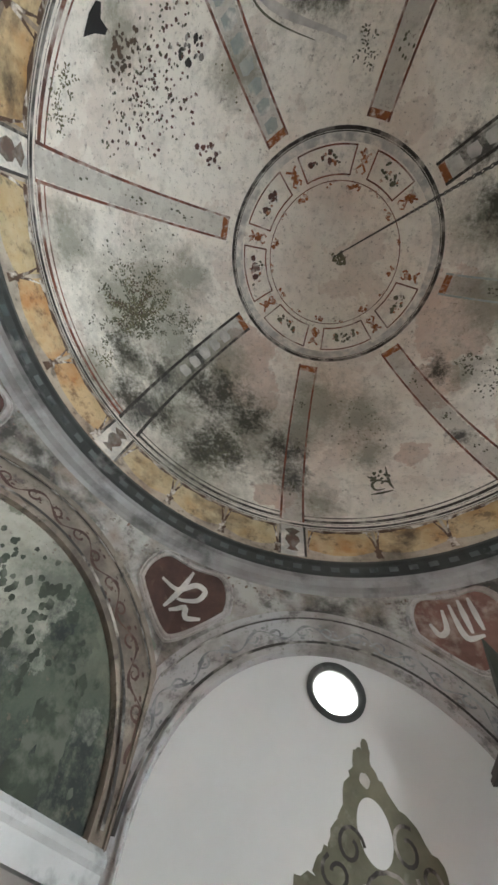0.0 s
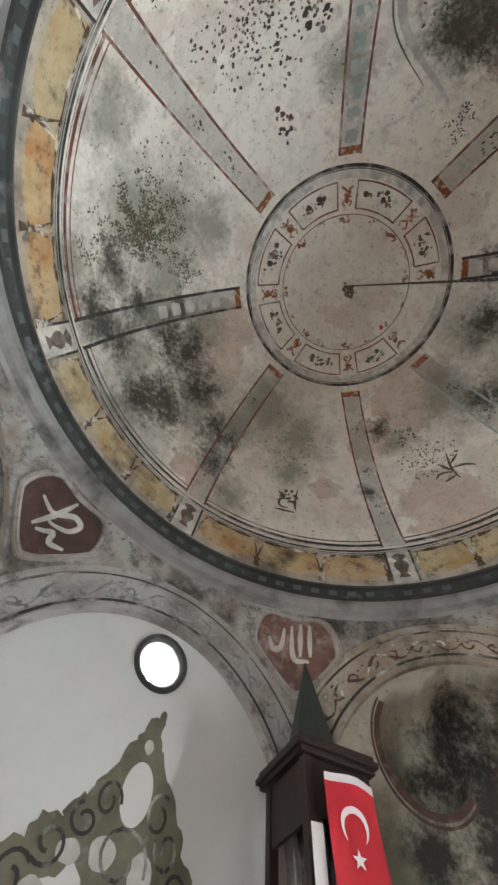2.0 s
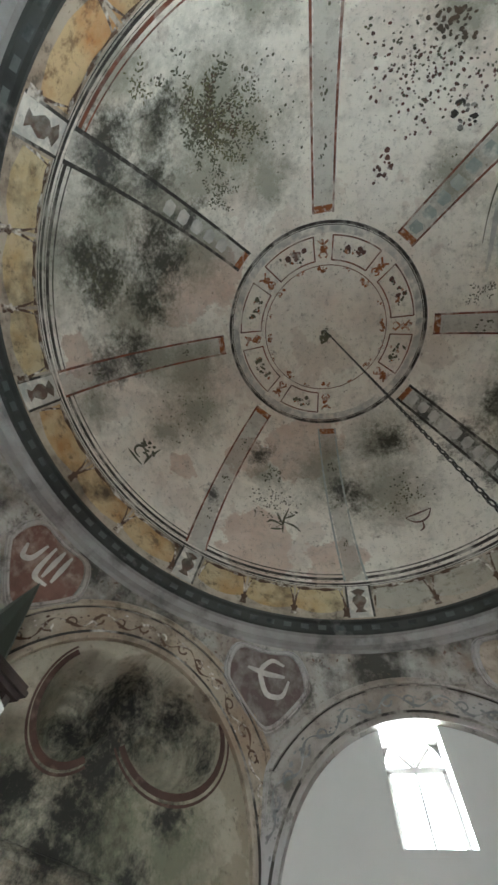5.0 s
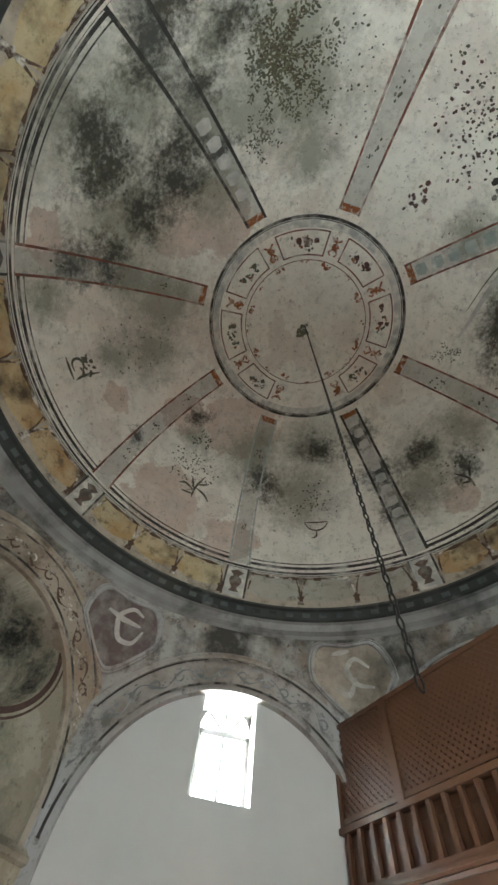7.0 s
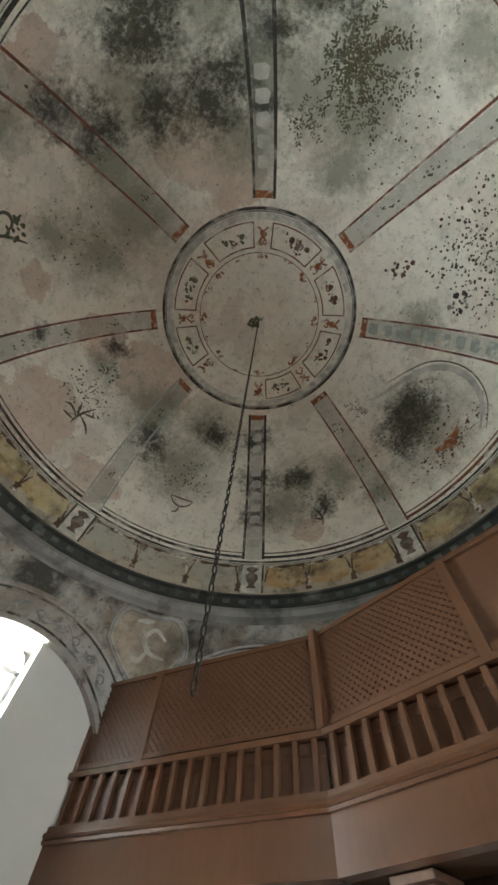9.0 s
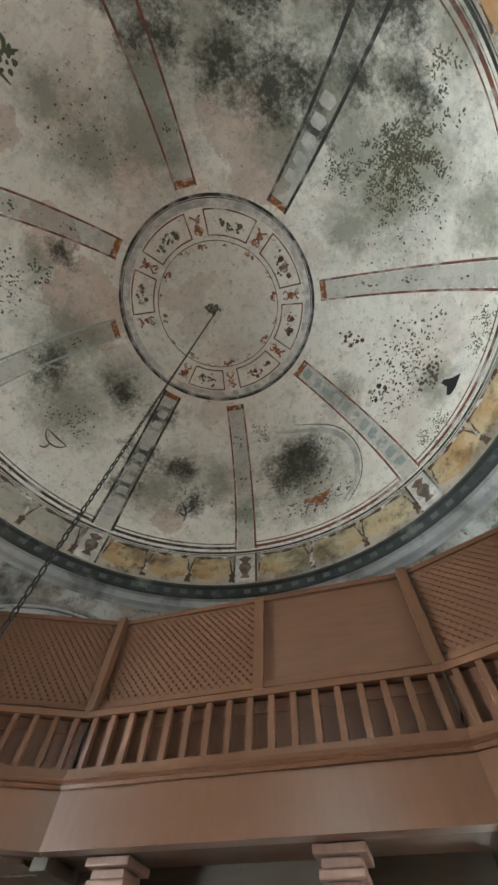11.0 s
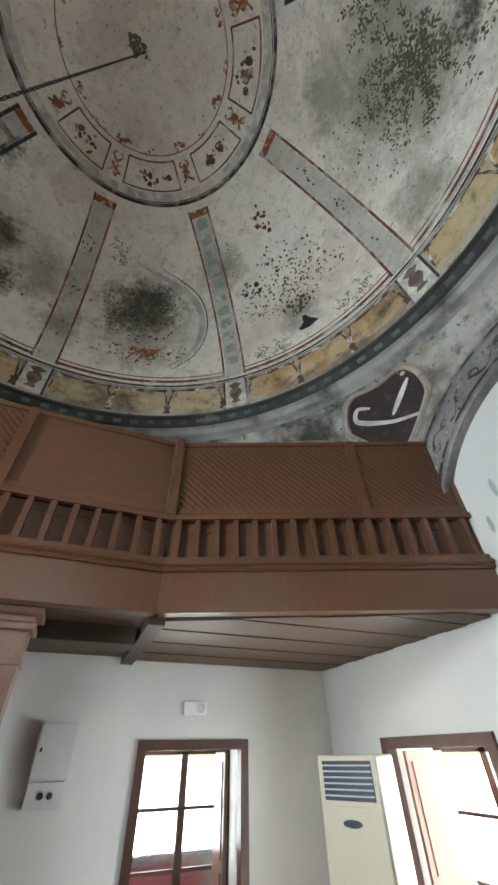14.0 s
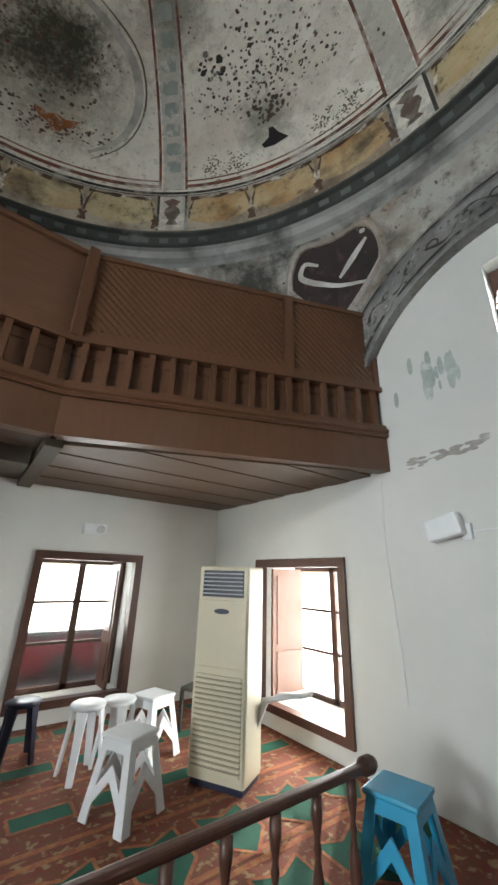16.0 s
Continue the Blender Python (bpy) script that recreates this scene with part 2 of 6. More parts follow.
GREEN_STAINS = stain_group("green_corner_stains", corner_spots(3, ((1.65, 0, 3.35, 0.5), (1.1, 0, 3.3, 0.5), (0.9, 0, 4.4, 0.35), (1.55, 0, 3.7, 0.3), (0.3, 0, 3.6, 0.6))), corner_spots(3, ((0.9, 0, 3.7, 0.9), (1.4, 0, 3.9, 0.5), (0.6, 0, 4.7, 0.5))),
                           corner_spots(3, ((0.15, 0, 4.6, 0.75), (0.35, 0, 4.25, 0.5), (-0.3, 0, 4.3, 0.8), (1.5, 0, 3.85, 0.2), (0.75, 0, 3.95, 0.25))), 0.7)
M_GREENWALL = fresco("green_fresco", (0.15, 0.155, 0.115), (0.07, 0.085, 0.06), (0.018, 0.024, 0.022), GREEN_STAINS, damp=(0.04, 0.055, 0.04), bared=(0.40, 0.385, 0.33))
M_LEDGE = surface("stained_ledge_plaster", (0.50, 0.51, 0.50), (0.40, 0.41, 0.40), 1.5, 0.85, (0.22, 0.22, 0.21), (0.52, 0.66), 2.5, 0.25, 20.0)
M_WHITE = surface("white_limewash", (0.64, 0.64, 0.62), (0.585, 0.59, 0.575), 0.7, 0.75, (0.60, 0.60, 0.58), (0.60, 0.85), 0.8, 0.12, 14.0)
M_DRAPE = fresco("ochre_cloth_paint", (0.56, 0.43, 0.25), (0.42, 0.23, 0.085), (0.09, 0.065, 0.04), soot_at=(0.52, 0.66), patch=1.7)
M_DRAPE_PALE = fresco("cream_cloth_paint", (0.56, 0.47, 0.29), (0.47, 0.32, 0.15), (0.10, 0.075, 0.05), soot_at=(0.50, 0.64), patch=1.7)
M_DRAPE_ORANGE = fresco("orange_cloth_paint", (0.58, 0.43, 0.24), (0.44, 0.17, 0.035), (0.12, 0.06, 0.03), soot_at=(0.52, 0.66), patch=1.7)
M_DRAPE_GREY = fresco("grey_cloth_paint", (0.46, 0.44, 0.38), (0.40, 0.36, 0.29), (0.14, 0.12, 0.09), soot_at=(0.52, 0.66), patch=1.7)
M_BAND = fresco("band_plaster", (0.50, 0.44, 0.36), (0.36, 0.26, 0.18), (0.06, 0.055, 0.045), soot_at=(0.46, 0.70))
M_CORNICE = surface("cornice_paint", (0.030, 0.033, 0.031), (0.062, 0.066, 0.062), 1.2, 0.85, (0.22, 0.22, 0.21), (0.60, 0.74), 1.5, 0.2)
M_CORNICE_PALE = surface("cornice_pale", (0.36, 0.36, 0.35), (0.24, 0.23, 0.22), 1.5, 0.85, (0.08, 0.08, 0.075), (0.52, 0.70), 1.4, 0.2)
M_RED = paint("red_line_paint", (0.24, 0.075, 0.038), fade=(0.50, 0.72), scale=2.6, second=(0.10, 0.05, 0.04))
M_DARK = paint("dark_line_paint", (0.055, 0.05, 0.045), fade=(0.50, 0.74), scale=2.6)
M_BROWNLINE = paint("brown_line_paint", (0.12, 0.07, 0.045), fade=(0.50, 0.62))
M_GREYBAND = paint("grey_band_paint", (0.54, 0.53, 0.49), second=(0.40, 0.40, 0.38), fade=(0.42, 0.62))
M_BLUE = paint("blue_grey_paint", (0.20, 0.25, 0.25), second=(0.12, 0.15, 0.15))
M_PALEBLUE = paint("pale_blue_paint", (0.42, 0.45, 0.42), second=(0.28, 0.32, 0.31))
M_ORANGE = paint("orange_paint", (0.38, 0.135, 0.045), fade=(0.50, 0.66), scale=9.0)
M_LEAF = paint("leaf_paint", (0.075, 0.078, 0.052), fade=(0.58, 0.80), second=(0.13, 0.125, 0.085))
M_OLIVELEAF = paint("olive_leaf_paint", (0.10, 0.10, 0.05), fade=(0.60, 0.82), second=(0.16, 0.145, 0.08))
M_PETAL = paint("petal_paint", (0.15, 0.065, 0.05), fade=(0.55, 0.75), second=(0.08, 0.05, 0.045))
M_CREAM = paint("cream_paint", (0.62, 0.60, 0.56), fade=(0.6, 0.8), ground=(0.40, 0.37, 0.34))
M_DARKLEAF = paint("dark_leaf_paint", (0.04, 0.05, 0.035), fade=(0.48, 0.62), ground=(0.10, 0.11, 0.085))
M_SPRIG = paint("sprig_paint", (0.09, 0.085, 0.065), fade=(0.48, 0.66), ground=(0.28, 0.26, 0.23), second=(0.17, 0.10, 0.075))
M_SCROLL = paint("grey_scroll_paint", (0.24, 0.25, 0.25), fade=(0.46, 0.60), ground=(0.38, 0.38, 0.37))
M_MAROON = paint("maroon_paint", (0.085, 0.045, 0.035), fade=(0.58, 0.8), ground=(0.22, 0.16, 0.13))
M_DULLMAROON = paint("dull_maroon_paint", (0.15, 0.11, 0.10), fade=(0.45, 0.62), ground=(0.30, 0.28, 0.26), scale=3.0)
M_BLACKMAROON = paint("black_maroon_paint", (0.022, 0.018, 0.018), fade=(0.56, 0.72), ground=(0.10, 0.06, 0.05), second=(0.045, 0.028, 0.026))
M_TERRA = paint("terracotta_paint", (0.20, 0.105, 0.08), fade=(0.48, 0.66), ground=(0.34, 0.27, 0.23))
M_OLIVE = paint("olive_paint", (0.10, 0.10, 0.065), fade=(0.6, 0.85), ground=(0.35, 0.35, 0.30), second=(0.18, 0.17, 0.12))
M_SQUARES = surface("dull_square_paint", (0.075, 0.095, 0.09), (0.15, 0.16, 0.155), 0.5, 0.9, (0.035, 0.04, 0.04), (0.50, 0.62), 1.3)
M_BLACK = surface("black_hollow", (0.012, 0.012, 0.012), (0.02, 0.02, 0.02), 3.0)
M_IRON = surface("dark_iron", (0.02, 0.02, 0.02), (0.04, 0.035, 0.03), 8.0, 0.5, metal=0.6)


def wood(name, a, b, rough=0.45, stretch=(1.0, 1.0, 12.0), relief=0.08):
    m, tree, bsdf = shader(name, rough)
    at = place_of(tree)
    scale = node(tree, "ShaderNodeMapping", Scale=stretch)
    tree.links.new(at, scale.inputs["Vector"])
    lines = grain(tree, scale.outputs["Vector"], 3.0, 0.3, 0.7, detail=8.0)
    colour = blend(tree, lines, a, b)
    colour = blend(tree, times(tree, grain(tree, at, 1.3, 0.5, 0.8), 0.4), colour, tuple(0.6 * c for c in a))
    tree.links.new(colour, bsdf.inputs["Base Color"])
    bump(tree, bsdf, lines, relief)
    return m


M_WOOD = wood("brown_gloss_paint", (0.112, 0.051, 0.027), (0.092, 0.042, 0.022), 0.32, (6.0, 6.0, 1.0), 0.03)
M_WOOD_DULL = wood("brown_board_paint", (0.108, 0.048, 0.024), (0.082, 0.036, 0.018), 0.5, (1.0, 8.0, 8.0))
M_SOFFIT = wood("bronze_board_paint", (0.085, 0.046, 0.024), (0.065, 0.035, 0.018), 0.6, (1.0, 8.0, 8.0))
# board brown darkened, so the lattice openings read as shaded
M_SCREENSHADE = wood("lattice_shade_brown", (0.055, 0.025, 0.013), (0.042, 0.019, 0.010), 0.6, (1.0, 8.0, 8.0))
M_OLDBEAM = wood("grey_beam_wood", (0.068, 0.052, 0.036), (0.048, 0.037, 0.026), 0.7, (1.0, 8.0, 8.0))
M_FRAME = wood("window_frame_wood", (0.085, 0.036, 0.024), (0.06, 0.026, 0.018), 0.4, (8.0, 8.0, 1.0))
M_PALEDOOR = wood("pale_brown_shutter", (0.20, 0.10, 0.07), (0.16, 0.08, 0.055), 0.45, (8.0, 8.0, 1.0))
M_MINBAR = wood("dark_minbar_wood", (0.030, 0.016, 0.012), (0.018, 0.011, 0.009), 0.5, (6.0, 6.0, 1.0))
M_SPIRE = surface("green_spire_paint", (0.04, 0.047, 0.036), (0.028, 0.034, 0.026), 2.0, 0.6)
M_FLAG = surface("red_flag_cloth", (0.50, 0.012, 0.025), (0.42, 0.01, 0.02), 2.0, 0.8, relief=0.3, fine=60.0)
M_WHITECLOTH = surface("white_cloth", (0.80, 0.79, 0.78), (0.74, 0.73, 0.73), 3.0, 0.8)
M_PLASTIC = surface("white_plastic", (0.78, 0.80, 0.82), (0.72, 0.74, 0.76), 2.0, 0.4, relief=0.02)
M_BLUEPLASTIC = surface("blue_plastic", (0.02, 0.30, 0.50), (0.018, 0.26, 0.45), 2.0, 0.35, relief=0.02)
M_NAVY = surface("navy_plastic", (0.012, 0.016, 0.045), (0.01, 0.012, 0.03), 2.0, 0.4, relief=0.02)
M_BEIGE = surface("beige_plastic", (0.66, 0.60, 0.45), (0.62, 0.56, 0.42), 0.8, 0.45, relief=0.02)
# the casing's beige darkened: shade of the grille gaps as colour
M_GRILLESHADE = surface("grille_shade_beige", (0.30, 0.26, 0.18), (0.26, 0.22, 0.15), 0.8, 0.6, relief=0.02)
M_CARPET = surface("red_carpet_pile", (0.17, 0.026, 0.017), (0.13, 0.05, 0.02), 14.0, 0.95, (0.27, 0.17, 0.085), (0.55, 0.60), 13.0, 0.5, 120.0)
M_CARPETGREEN = surface("green_carpet_pile", (0.004, 0.085, 0.05), (0.004, 0.065, 0.04), 6.0, 0.95, relief=0.5, fine=120.0)
M_CARPETBORDER = surface("ochre_carpet_pile", (0.33, 0.15, 0.05), (0.24, 0.05, 0.03), 14.0, 0.95, relief=0.5, fine=120.0)
M_GREYBOX = surface("grey_metal_paint", (0.55, 0.56, 0.55), (0.50, 0.51, 0.50), 1.0, 0.45, relief=0.02)
M_STONE = surface("outside_paving", (0.34, 0.33, 0.31), (0.27, 0.26, 0.25), 0.5, 0.9)
M_GLASS, glass_tree, glass_bsdf = shader("window_glass", 0.02)
glass_bsdf.inputs["Transmission Weight"].default_value = 1.0
M_HAZE, haze_tree, haze_bsdf = shader("dusty_glass", 0.22)
haze_bsdf.inputs["Transmission Weight"].default_value = 1.0


# ---- mesh helpers ----
def part(name, bm, material, parent=None, label="", smooth=False):
    mesh = bpy.data.meshes.new(name)
    bm.normal_update()
    bm.to_mesh(mesh)
    bm.free()
    mesh.materials.append(material)
    if smooth:
        mesh.shade_smooth()
    ob = new(name, mesh)
    ob.parent = parent
    return tagged(ob, label)


def empty(name, place=(0, 0, 0), turn=0.0):
    ob = new(name)
    ob.matrix_world = pose(*place, 0, 0, turn)
    return ob


def box(bm, x0, x1, y0, y1, z0, z1, m=None, bevel=0.0):
    made = bmesh.ops.create_cube(bm, size=1.0)["verts"]
    t = Matrix.Translation(((x0 + x1) / 2, (y0 + y1) / 2, (z0 + z1) / 2)) @ Matrix.Diagonal((abs(x1 - x0), abs(y1 - y0), abs(z1 - z0), 1))
    bmesh.ops.transform(bm, matrix=(m @ t) if m else t, verts=made)
    if bevel:
        edges = list({e for v in made for e in v.link_edges})
        bmesh.ops.bevel(bm, geom=edges, offset=bevel, segments=2, affect="EDGES", profile=0.6)
    return bm


def box_part(name, x0, x1, y0, y1, z0, z1, material, parent=None, label="", m=None, bevel=0.006):
    return part(name, box(bmesh.new(), x0, x1, y0, y1, z0, z1, m, bevel), material, parent, label)


def lathe(bm, profile, segments=32, m=None):
    """Rings of (radius, height)."""
    rings = []
    for r, z in profile:
        ring = [Vector((r * math.cos(2 * math.pi * k / segments), r * math.sin(2 * math.pi * k / segments), z)) for k in range(segments)]
        rings.append([bm.verts.new(m @ v if m else v) for v in ring])
    for a, b in zip(rings, rings[1:]):
        for k in range(segments):
            bm.faces.new((a[k], a[(k + 1) % segments], b[(k + 1) % segments], b[k]))
    bm.faces.new(rings[0][::-1]), bm.faces.new(rings[-1])
    return bm


def grid(bm, rows):
    """A sheet of quads through rows of points."""
    made = [[bm.verts.new(p) for p in row] for row in rows]
    for a, b in zip(made, made[1:]):
        for k in range(len(a) - 1):
            bm.faces.new((a[k], a[k + 1], b[k + 1], b[k]))
    return bm


def ribbon(bm, points, normals, half):
    """A flat band along points, lying on a surface with those normals."""
    rows = []
    for k, p in enumerate(points):
        along = (points[min(k + 1, len(points) - 1)] - points[max(k - 1, 0)]).normalized()
        side = along.cross(normals[k]).normalized()
        h = half[k] if isinstance(half, (list, tuple)) else half
        rows.append((p - side * h, p + side * h))
    return grid(bm, rows)


def fan(bm, points):
    bm.faces.new([bm.verts.new(p) for p in points])
    return bm


# ---- setting: dome, drum, arches, walls ----
def dome_normal(angle, polar):
    a, p = radians(angle), radians(polar)
    return Vector((-math.sin(p) * math.cos(a), -math.sin(p) * math.sin(a), -math.cos(p)))


def foot(angle, r, z):
    """On the drum below the dome, round its own centre."""
    g = 1 - (z - ZRING) / (ZTOP - ZRING)
    return Vector((r * math.cos(radians(angle)) + SHX * g, r * math.sin(radians(angle)) + SHY * g, z))


POLAR_RING = math.degrees(math.acos((ZRING - ZC) / RHO))
bm = bmesh.new()
N = 144
rows = [[dome_point(360 * k / N, POLAR_RING * j / 48) for k in range(N + 1)] for j in range(49)]
rows += [[foot(360 * k / N, 4.60 + 0.05 * j / 6, ZRING - (ZRING - Z_BAND) * j / 6) for k in range(N + 1)] for j in range(1, 7)]
grid(bm, rows)
bmesh.ops.remove_doubles(bm, verts=bm.verts, dist=0.0005)
dome = part("dome", bm, M_DOME, smooth=True)
tagged(dome, "painted plaster dome with faded frescoes, soot and damp stains", "dome", kind="structure")
shell = dome.modifiers.new("thickness", "SOLIDIFY")
shell.thickness, shell.offset = 0.35, -1.0


def drum_ring(name, profile, material, label):
    bm = bmesh.new()
    grid(bm, [[foot(360 * k / N, r, z) for k in range(N + 1)] for r, z in profile])
    bmesh.ops.remove_doubles(bm, verts=bm.verts, dist=0.0005)
    return part(name, bm, material, dome, label)


drum_ring("cornice", [(4.65, Z_BAND + 0.02), (4.56, 6.60), (4.55, 6.55), (4.60, 6.53), (4.61, 6.36), (4.58, 6.34), (4.62, 6.32)], M_CORNICE, "dark painted plaster cornice")
drum_ring("cornice", [(4.62, 6.32), (4.59, 6.30), (4.64, 6.28), (4.67, 6.17), (4.64, 6.15), (4.72, 6.12), (4.76, Z_CORN)], M_CORNICE_PALE, "pale moulded plaster cornice")
drum_ring("cloth_band", [(4.592, 7.41), (4.592, 7.0), (4.594, 6.63)], M_BAND, "brown stained band behind the painted cloths")
bm = bmesh.new()
for k in range(96):
    a = 360 * k / 96
    grid(bm, [[foot(a + d, 4.593, z) for d in (-0.85, 0, 0.85)] for z in (6.40, 6.50)])
tagged(part("cornice_squares", bm, M_SQUARES, dome, "row of pale painted squares"), kind="stuff")
bm = bmesh.new()
for z, r, h in ((7.60, 4.597, 0.018), (7.50, 4.594, 0.030), (7.44, 4.597, 0.012)):
    pts = [foot(360 * k / 180, r, z) for k in range(181)]
    ribbon(bm, pts, [Vector((-p.x, -p.y, 0)).normalized() for p in pts], h)
part("band_line", bm, M_DARK, dome, "brown lines round the foot of the dome")


def octagon(angle):
    local = (angle + 22.5) % 45 - 22.5
    return SIDE / math.cos(radians(local))


def spandrel(angle, z, lift=0.0):
    """The curved wall between the arches, from the octagon to the round cornice."""
    t = min(max((z - 4.5) / (Z_CORN - 4.5), 0), 1)
    top = foot(angle, 4.76, z)
    low = Vector((CX + octagon(angle) * math.cos(radians(angle)), CY + octagon(angle) * math.sin(radians(angle)), z))
    p = low.lerp(top, t ** 1.3)
    return p - Vector((math.cos(radians(angle)), math.sin(radians(angle)), 0.25)) * lift


def face_frame(k):
    """u along the face to the right as seen from the room, depth outward, z up."""
    a = radians(45 * k)
    n, s = Vector((math.cos(a), math.sin(a), 0)), Vector((math.sin(a), -math.cos(a), 0))
    d = {0: RIGHT, 2: FRONT, 4: -LEFT, 6: -BACK}.get(k)
    c = Vector((CX, CY, 0))
    depth = (d - c.dot(n)) if d else SIDE
    return lambda u, w, z: c + n * (depth + w) + s * u + Vector((0, 0, z))


HALF = SIDE * math.tan(radians(22.5))
for k in range(8):
    bm = bmesh.new()
    mid = 45 * k
    cols = []
    for i in range(41):
        u = -HALF + 2 * HALF * i / 40
        base = SPRING[k] + math.sqrt(max(R_OUT ** 2 - u * u, 0)) - 0.05
        a = mid + math.degrees(math.atan2(u, SIDE))
        back = face_frame(k)(-u, 0.02, base)
        cols.append([back] + [spandrel(a, base + (Z_CORN + 0.02 - base) * j / 10) for j in range(11)])
    grid(bm, cols)
    part("spandrel_wall", bm, M_SPAN, dome, "stained painted wall above an arch", smooth=True)


ARCHES = []
for k in range(8):
    at = face_frame(k)
    front = -0.10
    bm = bmesh.new()
    outline = []
    for i in range(49):
        a = math.pi * i / 48
        ca, sa = math.cos(a), math.sin(a)
        r = min(R_OUT, HALF / max(abs(ca), 1e-6))
        outline.append(((R_IN * ca, SPRING[k] + R_IN * sa), (r * ca, SPRING[k] + r * sa)))
    outline = [((R_IN, Z_LEDGE), (HALF, Z_LEDGE))] + outline + [((-R_IN, Z_LEDGE), (-HALF, Z_LEDGE))]
    ring = []
    for (iu, iz), (ou, oz) in outline:
        eu, ez = iu + (ou - iu) * 0.10, iz + (oz - iz) * 0.10
        fu, fz = iu + (ou - iu) * 0.84, iz + (oz - iz) * 0.84
        ring.append([at(iu, 0.45, iz), at(iu, front - 0.03, iz), at(eu, front - 0.03, ez), at(eu, front, ez), at(fu, front, fz), at(fu, front - 0.03, fz),
                     at(iu + (ou - iu) * 0.90, front - 0.03, iz + (oz - iz) * 0.90), at(iu + (ou - iu) * 0.90, front, iz + (oz - iz) * 0.90), at(ou, front - 0.02, oz), at(ou, 0.04, oz + 0.16), at(ou, 0.45, oz + 0.16)])
    grid(bm, ring)
    for end in (ring[0], ring[-1]):
        fan(bm, end)
    arch = tagged(part("arch", bm, {1: M_ARCH_TAN, 3: M_ARCH_BROWN, 4: M_ARCH_DARK}.get(k, M_ARCH)), "painted plaster arch under the dome, grey and flaking", "arch", "arches under the dome", "structure")
    ARCHES.append(arch)
    bm = bmesh.new()
    pts = [at(1.94 * math.cos(math.pi * i / 48), front - 0.034, SPRING[k] + 1.94 * math.sin(math.pi * i / 48)) for i in range(49)]
    side = (at(0, 0, 0) - at(0, 1, 0)).normalized()
    ribbon(bm, pts, [side] * 49, 0.018)
    pts = [at(2.30 * math.cos(math.pi * i / 48), front - 0.034, SPRING[k] + 2.30 * math.sin(math.pi * i / 48)) for i in range(9, 40)]
    ribbon(bm, pts, [side] * 31, 0.012)
    part("arch_line", bm, M_DARK, arch, "dark painted line along the arch")

# arms of painted scrollwork on the arches
for k in (1, 2, 3, 4, 0):
    at = face_frame(k)
    bm = bmesh.new()
    rng = random.Random(k)
    out = (at(0, 0, 0) - at(0, 1, 0)).normalized()
    place = lambda b, r: at(r * math.cos(b), -0.1045, SPRING[k] + r * math.sin(b))
    inside = lambda b, r: abs(r * math.cos(b)) < HALF - 0.05
    vine = [(math.pi * q / 240, 2.11 + 0.085 * math.sin(q * 0.26)) for q in range(6, 235)]
    vine = [place(b, r) for b, r in vine if inside(b, r)]
    ribbon(bm, vine, [out] * len(vine), [0.014 + 0.008 * math.sin(q * 0.5) for q in range(len(vine))])
    for i in range(19):
        a0 = math.pi * (i + 0.6) / 19.5
        side = 1 if i % 2 else -1
        pts = []
        for j in range(16):
            t, rad = j * 0.42, 0.085 * (1 - j / 19)
            pts.append((a0 + side * rad * math.cos(t) / 2.1, 2.11 + side * (rad * math.sin(t) - 0.01)))
        pts = [place(b, r) for b, r in pts if inside(b, r)]
        if len(pts) > 5:
            ribbon(bm, pts, [out] * len(pts), [0.016 - 0.0007 * q for q in range(len(pts))])
        for _ in range(5):
            b, r = a0 + rng.uniform(-0.07, 0.07), 2.11 + rng.uniform(-0.13, 0.13)
            if inside(b, r):
                z = rng.uniform(0.014, 0.032)
                fan(bm, [place(b + z * math.cos(e) / 2.1, r + 0.6 * z * math.sin(e)) for e in [math.pi * g / 3 for g in range(6)]])
    part("scrollwork", bm, {3: M_MAROON, 2: M_SCROLL, 4: M_DARK, 1: M_BROWNLINE}.get(k, M_SCROLL), ARCHES[k], "faded painted scroll ornament")


